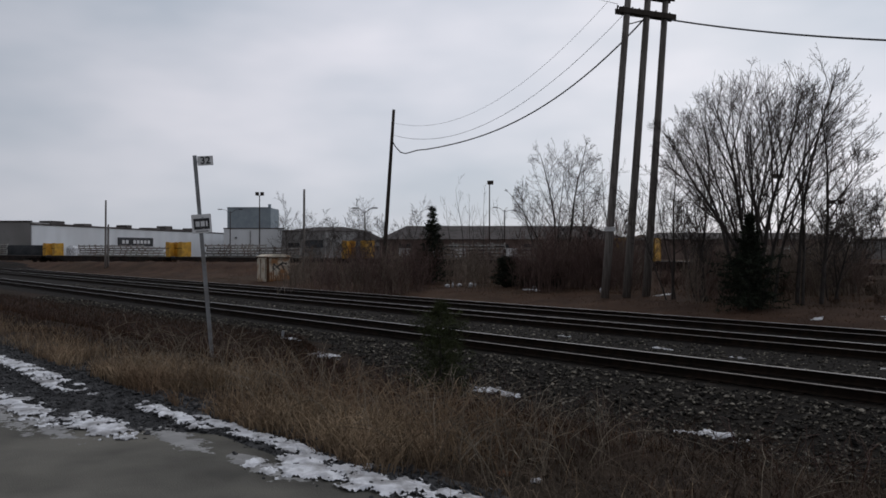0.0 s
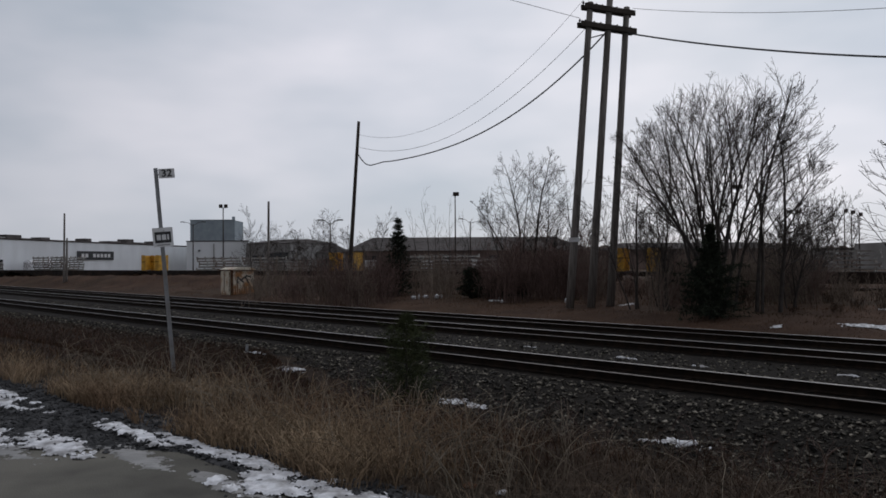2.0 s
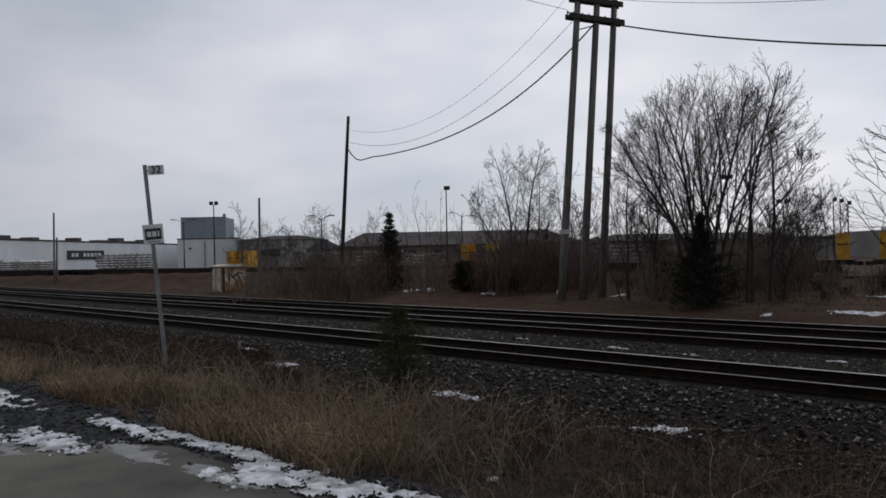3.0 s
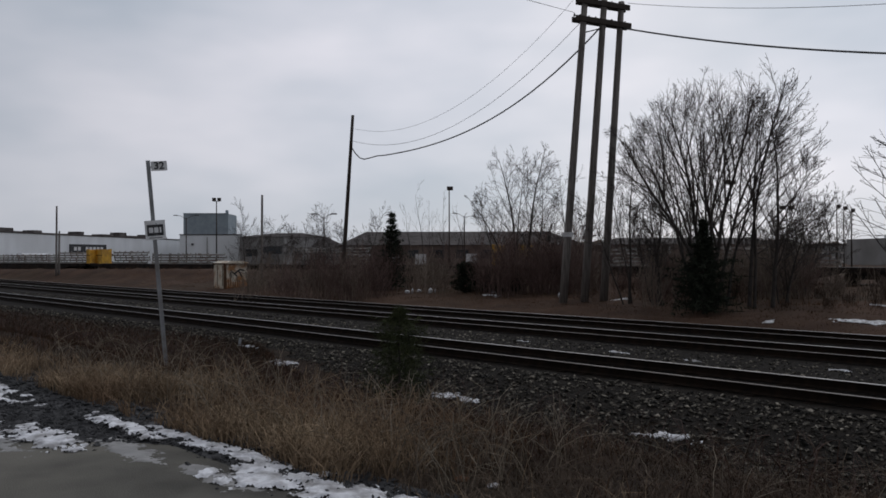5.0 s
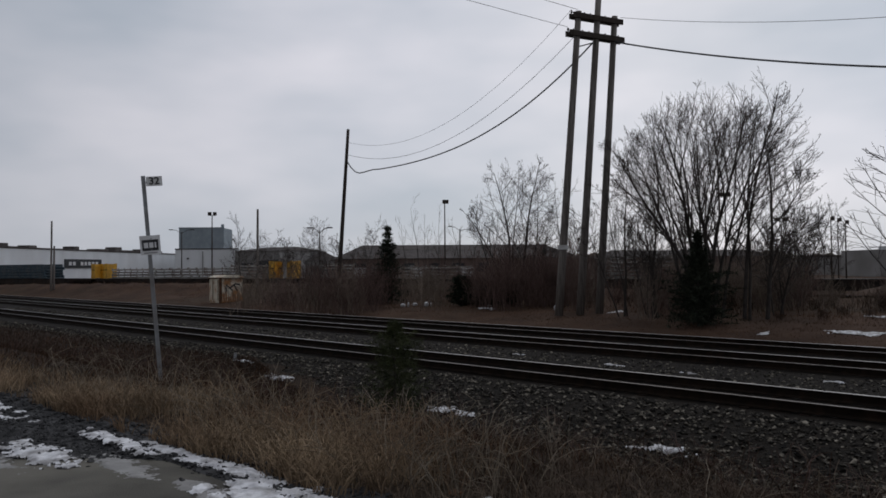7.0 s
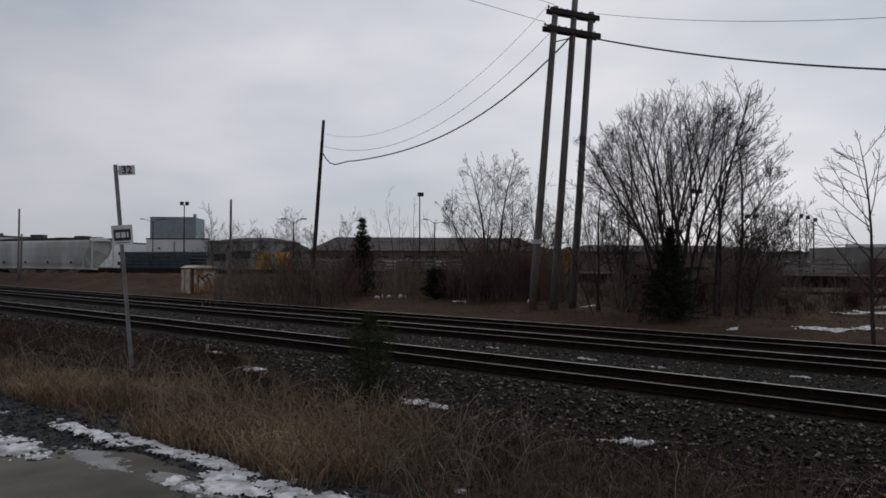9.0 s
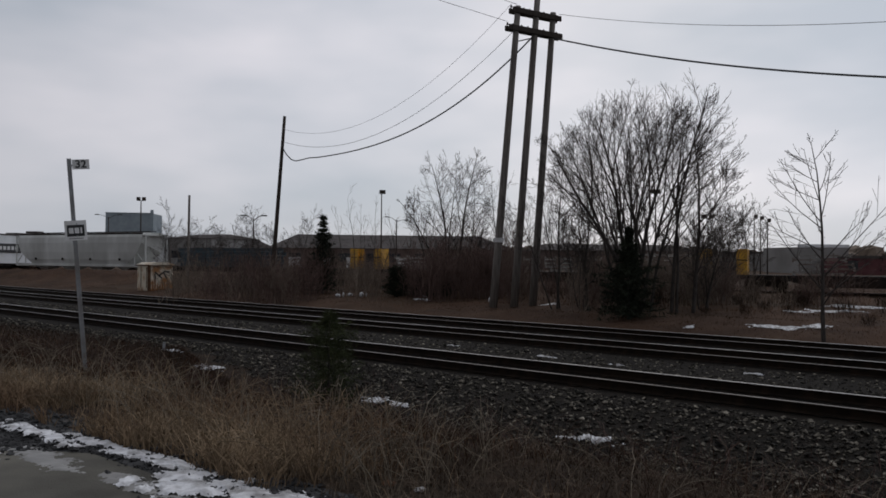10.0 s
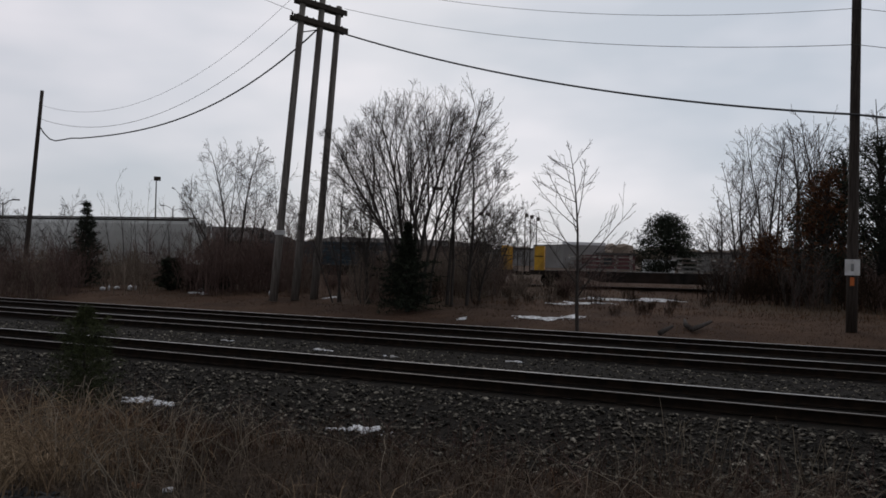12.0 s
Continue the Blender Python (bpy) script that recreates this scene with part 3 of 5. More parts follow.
def broad_pine(base, height, width, seed, label, material, clumps=60, low=.35, name="pine_tree", size=.5, thin=.05, count=110):
    """A pine with foliage in separate tufts on spreading limbs."""
    rng = random.Random(seed)
    t = thing(name, Matrix.Translation(base), label, "conifer")
    w = Wood()
    w.limb([Vector((0, 0, -.2)), Vector((.15, .1, height * .5)), Vector((0, 0, height * .95))], height * .022, .03, 7)
    v, f = [], []
    for i in range(clumps):
        h = low + (1 - low) * (i + rng.random()) / clumps
        k = (h - low) / (1 - low)
        reach = width / 2 * (math.sin(math.pi * min(1, .22 + .78 * k)) ** .7) * rng.uniform(.35, 1.08)
        a = rng.uniform(0, math.tau)
        c = Vector((math.cos(a) * reach, math.sin(a) * reach, h * height + rng.uniform(-.2, .2)))
        w.limb([Vector((0, 0, max(.2, (h - .12)) * height)), c * .55 + Vector((0, 0, (h - .07) * height * .45)), c], height * .008, .015, 4)
        s = width * .085 * rng.uniform(.7, 1.3)
        for _ in range(count):
            n = Vector((rng.gauss(0, 1), rng.gauss(0, 1), rng.gauss(0, .55)))
            p = c + n * s
            d = (n + Vector((0, 0, .5))).normalized()
            needles(v, f, rng, p, d, .05, 1, size, thin)
    part("trunk", w.mesh("trunk", M_BARK), None, t)
    part("crown", raw("crown", v, f, material), None, t, "tufted needle boughs")
    return t


def shrub_mesh(seed, h, spread, stems, material, fine=.007, twigs=7):
    rng = random.Random(seed)
    w = Wood()
    spec = dict(kids=[(twigs, 32, .42, .2), (2, 35, .5, .2)], lift=.06, wander=.10, fine=fine, sides=(3, 3, 3), points=(5, 4, 3))
    for _ in range(stems):
        a, b = radians(abs(rng.gauss(0, 16))), rng.uniform(0, math.tau)
        r = spread * .32 * rng.random() ** .5
        c = rng.uniform(0, math.tau)
        grow(w, w, rng, Vector((r * math.cos(c), r * math.sin(c), -.1)), Vector((math.sin(a) * math.cos(b), math.sin(a) * math.sin(b), math.cos(a))), h * rng.uniform(.6, 1.05), fine * 2.2, 0, spec)
    return w.mesh("shrub", material)


def at0(x, y, depth):
    """Level plan: a place by its tangents right and up from straight ahead."""
    return Vector((x * depth, depth, 1.65 + y * depth))


def on_ground(x, y):
    return Vector((x, y, ground_z(x, y)))


def build_trees():
    fan = dict(kids=[(9, 25, .62, .26), (9, 34, .50, .16), (9, 40, .44, .12)], lift=.02, wander=.06, spread=.13, fine=.0053, fork=.62, points=(11, 8, 5, 4), crown=(-.15, 0, 4.9, 3.75, 3.4, 5.45))
    stems = [(-.3, 0, 8, 180, 9.6, .12), (-.55, .1, 13, 178, 9.2, .09), (-.1, .2, 4, 172, 9.4, .12), (.1, -.1, 1, 90, 9.4, .12), (.45, .2, 4, 5, 9.4, .095), (.3, .6, 6, 80, 9.0, .085),
             (-.1, -.5, 6, 265, 8.8, .075), (.8, .1, 6, 5, 9.2, .075), (-.3, .5, 9, 140, 8.8, .07), (-.1, -.3, 9, 215, 8.6, .07)]
    bare_tree(on_ground(13.6, 33.2), stems, fan, 5, "wide leafless many-stemmed tree behind the tracks")
    up = dict(kids=[(15, 50, .40, .20), (7, 38, .44, .20), (5, 38, .45, .2)], lift=.07, wander=.05, fine=.0060, points=(10, 7, 5, 4), crown=(-.5, 0, 4.6, 2.8, 2.6, 6.2))
    stems = [(0, 0, 1, 20, 8.6, .10), (-.9, .3, 1, 170, 10.6, .095), (-.75, .1, 6, 20, 9.8, .075), (.1, .1, 58, 0, 4.4, .035, 2.6), (.1, 0, 66, 350, 4.0, .03, 3.3), (.1, 0, 48, 5, 4.4, .04, 3.9), (.1, 0, 62, 20, 3.6, .03, 1.9)]
    bare_tree(on_ground(16.2, 32.6), stems, up, 6, "tall leafless tree with upswept branches")
    thin = dict(kids=[(13, 44, .40, .20), (7, 40, .44, .15), (5, 38, .45, .15)], lift=.05, wander=.06, fine=.0056)
    for x, y, ln, sd in ((10.9, 36.2, 7.8, 21), (11.9, 35.0, 5.6, 22), (12.3, 36.4, 7.6, 26), (17.6, 34.2, 4.2, 23), (19.2, 37.5, 5.0, 24), (21.0, 39.0, 5.2, 25)):
        bare_tree(on_ground(x, y), [(0, 0, 3, 10, ln, .065), (.2, .1, 9, 200, ln * .8, .045), (-.2, .1, 10, 170, ln * .7, .04)], thin, sd, "slender leafless young tree in the thicket", group="young trees")
    mid = dict(kids=[(12, 42, .42, .22), (7, 42, .48, .12), (5, 40, .46, .15)], lift=.04, wander=.07, spread=.03, fine=.0082)
    birch = dict(mid, points=(9, 6, 5, 4), crown=(.0, 0, 4.4, 3.1, 2.6, 6.4))
    bare_tree(on_ground(8.1, 53.0), [(-.2, 0, 3, 160, 10.4, .11), (.5, 0, 2, 20, 10.8, .11), (-.6, .2, 11, 180, 8.0, .08), (1.0, .3, 10, 0, 7.6, .07), (-1.2, .1, 12, 190, 6.4, .06), (1.4, .1, 13, 5, 5.6, .05), (0, .4, 5, 90, 8.6, .07)], birch, 31, "leafless grey birch behind the brush")
    bare_tree(on_ground(11.4, 52.0), [(0, 0, 4, 60, 7.8, .05), (.3, .2, 12, 10, 5.4, .04), (-.3, .1, 10, 190, 5.0, .04)], thin, 32, "thin leafless young tree", group="young trees")
    sap = dict(kids=[(20, 54, .54, .17), (6, 32, .40, .2), (2, 34, .4, .3)], lift=.03, wander=.04, fine=.0070, points=(8, 6, 4, 4), crown=(0, 0, 3.9, 2.2, 2.1, 2.85))
    b = polar(34.85, 28.8)
    bare_tree(b, [(0, 0, 1, 30, 6.9, .08)], sap, 47, "lone leafless sapling in dead grass")
    wisp = dict(kids=[(7, 34, .34, .3), (4, 36, .44, .2)], lift=.03, wander=.06, fine=.0070)
    for i, (x, y, ln) in enumerate(((-6.6, 56, 5.6), (-5.2, 58, 5.4), (-2.9, 57, 5.6), (-12.3, 60, 5.8), (-9.6, 58, 4.8), (1.6, 62, 6.6), (3.4, 63, 6.2), (5.0, 64, 6.0), (-7.8, 60, 5.0), (-20.8, 105, 7.6), (13.2, 58, 5.2))):
        bare_tree(on_ground(x, y), [(0, 0, 4, 40, ln, .045), (.4, .1, 14, 0, ln * .8, .035), (-.4, .1, 15, 180, ln * .8, .035)], thin if x < 0 else wisp, 50 + i, "small leafless tree among dead brush", group="small bare trees")
    # right-hand wood
    for i, (az, d, ln) in enumerate(((44.6, 64, 6.4), (46.0, 63, 9.6), (47.6, 62, 12.2), (49.6, 62, 12.0), (51.4, 60, 12.0), (54.8, 53, 11.2), (57.5, 48, 10.5))):
        bare_tree(polar(az, d), [(0, 0, 2, 170, ln * 1.1, .14), (.3, .1, 10, 0, ln * 1.05, .11), (-.3, .1, 12, 190, ln, .11), (0, -.3, 17, 200, ln * .9, .08), (.1, -.2, 12, 300, ln, .08)], dict(mid, kids=[(10, 40, .42, .22), (6, 42, .48, .12), (4, 40, .46, .15)], fine=.0085, crown=(0, 0, ln * .5, ln * .42, ln * .36, ln * .52)), 70 + i, "tall leafless tree at the edge of a wood", group="edge of the wood")
    # scrub seen far behind
    for i, (az, d, ln) in enumerate(((23.8, 62, 6), (26.2, 66, 6), (28.6, 70, 6.2), (30.0, 72, 6.4), (21.5, 60, 6.5), (18.6, 58, 6.2), (12.2, 60, 5.4))):
        bare_tree(polar(az, d), [(0, 0, 4, 40, ln, .06), (.5, .1, 15, 0, ln * .8, .05), (-.5, .1, 15, 180, ln * .8, .05)], dict(thin, fine=.012), 90 + i, "leafless grey scrub tree beyond the yard", group="scrub trees")
    # evergreens
    conifer(on_ground(12.55, 31.2), 3.95, 3.1, 3, "dark spruce with a bushy foot and a thin ragged top", shoulder=.52, tiers=28, per=12, count=38, size=.22, thin=.022, top_gap=1)
    conifer(on_ground(-.72, 51.5), 5.3, 3.2, 4, "narrow dark spruce among brown brush", tiers=30, per=11, count=24, size=.25, thin=.026, power=1.0, top_gap=1)
    conifer(plan(11.0, 11.62, -1.50), 2.10, 1.50, 9, "small green young pine on the ballast edge", M_NEEDLE2, shoulder=.8, tiers=22, per=10, count=38, size=.17, thin=.0058, power=.55, name="young_pine")
    for i, (x, y, h, w) in enumerate(((3.9, 46.5, 1.9, 2.0), (6.4, 45.5, 1.6, 1.9), (5.2, 46, 1.2, 1.2))):
        conifer(on_ground(x, y), h, w, 12 + i, "low dark juniper bush", tiers=14, per=10, count=30, size=.2, thin=.03, power=.4, name="juniper_bush")
    broad_pine(polar(40.7, 92), 7.0, 7.4, 15, "round dark pine tree beyond the yard", M_NEEDLE, low=.12, clumps=95)
    for i, (az, d, h, w, m) in enumerate(((52.2, 50, 8.6, 5.0, M_NEEDLE), (54.4, 46, 9.0, 5.0, M_NEEDLE), (57.0, 45, 9.5, 6, M_NEEDLE), (51.3, 47, 7.2, 3.8, M_RUSTLEAF), (47.6, 50, 3.8, 3.2, M_RUSTLEAF), (50.2, 54, 6.0, 3.5, M_NEEDLE))):
        broad_pine(polar(az, d), h, w, 130 + i, "ragged pine with dark and rust-brown boughs" if m is M_NEEDLE else "pine with dead rust-brown boughs", m, low=.12, clumps=75, count=55, size=.32, thin=.035)


def build_shrubs():
    rng = random.Random(17)
    variants = [shrub_mesh(200 + i, h, s, n, m) for i, (h, s, n, m) in enumerate((
        (2.6, 2.4, 13, M_REDTWIG), (2.2, 2.6, 14, M_TWIG), (3.2, 2.2, 12, M_REDTWIG), (1.7, 2.4, 16, M_REDTWIG), (2.8, 2.6, 13, M_TWIG), (1.3, 2.0, 16, M_WEED), (2.6, 2.4, 15, M_BARK)))]
    labels = ("red-brown leafless bush in a dense thicket", "grey-brown leafless bush in a dense thicket", "tall red-brown leafless bush in brush", "low red-brown leafless bush in brush", "grey leafless bush among brown brush", "low brown dead scrub beside the yard", "dark leafless bush at the edge of a wood")

    def put(v, q, k, s):
        ob = new("leafless_bush", variants[k])
        ob.matrix_world = Matrix.Translation(v) @ pose(0, 0, 0, 0, 0, q) @ Matrix.Scale(s, 4)
        tagged(ob, labels[k], "bush", "leafless bushes")

    spots = []
    for _ in range(92):          # the thicket between the tracks and the yard
        x = rng.uniform(-10.5, 13.0)
        y = rng.uniform(44, 57)
        spots.append((x, y, rng.choice((0, 0, 1, 2, 3, 4)), rng.uniform(.75, 1.15)))
    for _ in range(24):           # the red clump before the three poles
        spots.append((rng.uniform(4.5, 10.5), rng.uniform(40, 45), rng.choice((0, 2, 3)), rng.uniform(.85, 1.25)))
    for _ in range(36):           # under the big trees
        spots.append((rng.uniform(11, 25), rng.uniform(33.5, 46), rng.choice((0, 1, 3, 4, 5)), rng.uniform(.6, .95)))
    for _ in range(44):           # pale brush behind the big trees
        spots.append((rng.uniform(14, 21.5), rng.uniform(36, 46), rng.choice((1, 4, 4, 0)), rng.uniform(.7, 1.05)))
    for _ in range(40):
        az = rng.uniform(44, 58)
        v = polar(az, rng.uniform(40, 58))
        spots.append((v.x, v.y, rng.choice((5, 5, 3, 6)), rng.uniform(1.0, 1.7)))
    for _ in range(46):           # low scrub before the open stretch of the yard
        v = polar(rng.uniform(11, 35), rng.uniform(41, 53))
        spots.append((v.x, v.y, rng.choice((1, 3, 4, 5)), rng.uniform(.4, .75)))
    for _ in range(22):
        az = rng.uniform(25, 45)
        v = polar(az, rng.uniform(33, 45))
        spots.append((v.x, v.y, 5, rng.uniform(.35, .6)))
    for x, y, k, s in spots:
        put(on_ground(x, y), rng.uniform(0, 360), k, s)


def blades(name, count, prange, qf, height, width, seed, material, label, keep=None, lean=.5, segs=3):
    """Dry grass: ONE object of bent blades."""
    rng = np.random.RandomState(seed)
    v, f = [], []
    made = 0
    while made < count:
        p = rng.uniform(*prange)
        q0, q1 = qf(p)
        q = q0 + (q1 - q0) * rng.rand() ** 1.5
        if keep and not keep(p, q, rng):
            made += 0.25
            continue
        made += 1
        g = plan(p, q)
        z = ground_z(g.x, g.y) - .02
        h = height(p, q) * rng.uniform(.45, 1.25)
        a, b = rng.rand() * math.tau, rng.rand() * math.tau
        ln = lean * h * (.25 + 1.3 * rng.rand())
        w = width * rng.uniform(.6, 1.4)
        i = len(v)
        sx, sy = math.cos(b) * w, math.sin(b) * w
        for k in range(segs):
            t = k / segs
            x, y, zz = g.x + math.cos(a) * ln * t * t, g.y + math.sin(a) * ln * t * t, z + h * (t - .28 * lean * t * t)
            kk = 1 - .6 * t
            v += [(x - sx * kk, y - sy * kk, zz), (x + sx * kk, y + sy * kk, zz)]
        v.append((g.x + math.cos(a) * ln, g.y + math.sin(a) * ln, z + h * (1 - .28 * lean) - ln * .22))
        for k in range(segs - 1):
            f.append((i + 2 * k, i + 2 * k + 1, i + 2 * k + 3, i + 2 * k + 2))
        f.append((i + 2 * segs - 2, i + 2 * segs - 1, i + 2 * segs))
    return tagged(new(name, raw(name, v, f, material)), label, "grass", kind="stuff")


def arching(name, count, prange, qf, seed, material, label, hr=(.3, .8), fine=.004, droop=.6):
    """Dead arching stalks: ONE object."""
    rng = random.Random(seed)
    w = Wood()
    for _ in range(count):
        p = rng.uniform(*prange)
        q0, q1 = qf(p)
        g = plan(p, q0 + (q1 - q0) * rng.random() ** 1.4)
        z = ground_z(g.x, g.y)
        h, a = rng.uniform(*hr), rng.uniform(0, math.tau)
        d = rng.uniform(.15, 1.0) * droop
        pts = []
        for k in range(6):
            t = k / 5
            pts.append(Vector((g.x + math.cos(a) * d * t ** 1.5 + rng.gauss(0, .012), g.y + math.sin(a) * d * t ** 1.5 + rng.gauss(0, .012), z + h * (1.9 * t - 1.05 * t * t) if d > .3 else z + h * t)))
        w.limb(pts, fine, fine * .5, 3)
        for _ in range(rng.choice((0, 1, 2))):
            k = rng.randint(2, 4)
            b = pts[k]
            w.limb([b, b + Vector((rng.gauss(0, .09), rng.gauss(0, .09), rng.uniform(0, .16)))], fine * .7, fine * .4, 3)
    return tagged(new(name, w.mesh(name, material)), label, "weeds", kind="stuff")


def build_grass():
    near = lambda p: (-p * .35 - 1.0, 3.0 + p * 4.2)
    straw_h = lambda p, q: .36 if p < 5.0 else .27

    def patchy(p, q, rng):
        far = 1 if q < 8.5 else max(.10, 1 - (q - 8.5) / 6)
        clump = .30 + 1.5 * (noise.noise(Vector((p * .9, q * .8, 9))) + .2) + .9 * noise.noise(Vector((p * 2.6, q * 2.6, 4)))
        return rng.rand() < clump * max(.04, min(1, (5.5 - p) / 1.1)) * min(1, max(.02, (q - 4.0) / 1.8)) * far

    blades("dead_grass", 44000, (3.5, 6.4), near, straw_h, .0046, 1, M_STRAW, "long straw-coloured dead grass on the road verge", patchy, .75)
    blades("dead_grass", 27000, (4.6, 10.9), near, lambda p, q: .20 if q > 4 else .13, .005, 2, M_WEED, "brown matted dead grass and weeds in the ditch", None, .8)
    def russet(p, q, rng):
        return rng.rand() < (.22 + 1.2 * (noise.noise(Vector((p * .8, q * .6, 21))) + .1)) * (1 if p < 7.5 else .4) * (1 if 4.2 < q < 14 else .22)

    blades("dead_grass", 20000, (4.7, 9.6), near, lambda p, q: .30, .0042, 12, M_RUSSET, "russet dead weeds standing in the ditch", russet, .7)
    arching("dead_stalks", 360, (3.9, 5.6), lambda p: (3.6, 12.0), 3, M_STALK, "pale arching dead weed stalks", (.3, .75), .0042, .7)
    arching("dead_stalks", 1500, (6.0, 11.2), near, 4, M_WEED, "brown arching dead weed stalks", (.18, .5), .005, .5)
    arching("dead_stalks", 420, (3.8, 5.6), lambda p: (4.2, 9.0), 26, M_STRAW, "curled straw-coloured stalks on the verge", (.3, .6), .0042, .5)
    arching("dead_stalks", 900, (6.0, 12.2), near, 5, M_BRAMBLE, "reddish dead bramble stems", (.25, .6), .0042, .4)
    arching("dead_stalks", 60, (9.0, 11.8), lambda p: (-1.4, 1.2), 6, M_STALK, "pale dry tall weed stalks on the ballast", (.5, 1.1), .007, .35)
    arching("dead_stalks", 280, (5.0, 11.0), lambda p: (-p * .35 - .5, p * .9), 16, M_STALK, "fine pale dead twigs tangled over dark weeds", (.15, .45), .0032, .7)
    blades("dead_grass", 17000, (9.6, 13.2), lambda p: (11 + (p - 9.6) * 2.6, 62), lambda p, q: .22, .0075, 13, M_WEED, "dark brown dead weeds on the track shoulder", None, .7)
    blades("dead_grass", 5000, (9.6, 12.6), lambda p: (11 + (p - 9.6) * 2.6, 62), lambda p, q: .26, .0065, 14, M_RUSSET, "russet dead weeds on the track shoulder", None, .7)
    blades("dead_grass", 11000, (3.7, 7.2), lambda p: (-p * .35 - .6, 5.2), lambda p, q: .20, .0040, 15, M_TANGLE, "tangled brown dry weeds beside the road", None, .9)
    arching("dead_stalks", 520, (3.8, 7.6), lambda p: (-p * .35 - .4, 5.4), 17, M_TANGLE, "tangled dry weed stems beside the road", (.15, .5), .0034, .7)
    far = lambda p: (-p * .3, p * 4.3)
    blades("dead_grass", 60000, (26.6, 37), far, lambda p, q: .15, .008, 7, M_FARGRASS, "brown dead grass beyond the tracks", None, .95, 2)
    blades("dead_grass", 40000, (34, 70), far, lambda p, q: .28, .014, 8, M_FARGRASS, "tall brown dead grass beside the yard", None, .5, 2)


build_trees()
build_shrubs()
build_grass()

# ---------------------------------------------------------------- poles, wires, sign


def pole(base, top, r0, r1, label, material, name="utility_pole", group="", parent=None):
    bm = bmesh.new()
    base, top = Vector(base), Vector(top)
    n = 6
    tube(bm, [(top - base) * (i / n) for i in range(n + 1)], [r0 + (r1 - r0) * i / n for i in range(n + 1)], 14)
    if parent:
        ob = part("pole", bm, material, parent, smooth=True)
        ob.location = base - parent.location
        return ob
    t = thing(name, Matrix.Translation(base), label, "utility pole", group)
    part("pole", bm, material, t, smooth=True)
    return t


def wire(points, r, label, name="overhead_wire"):
    bm = bmesh.new()
    tube(bm, points, r, 5)
    return solid(name, bm, M_WIRE, label, "wire", "overhead wires", smooth=True)


def sag(a, b, drop, n=24, skew=0.0):
    a, b = Vector(a), Vector(b)
    out = []
    for i in range(n + 1):
        t = i / n
        out.append(a.lerp(b, t) - Vector((0, 0, drop * (4 * t * (1 - t)) * (1 + skew * (.5 - t)))))
    return out


def insulator_mesh():
    bm = bmesh.new()
    tube(bm, [(0, 0, 0), (0, 0, .06), (0, 0, .07), (0, 0, .11), (0, 0, .12), (0, 0, .17), (0, 0, .20)], [.02, .02, .06, .065, .045, .05, .02], 8)
    return finish(bm, "insulator", M_INSUL, True)


INSULATOR = insulator_mesh()


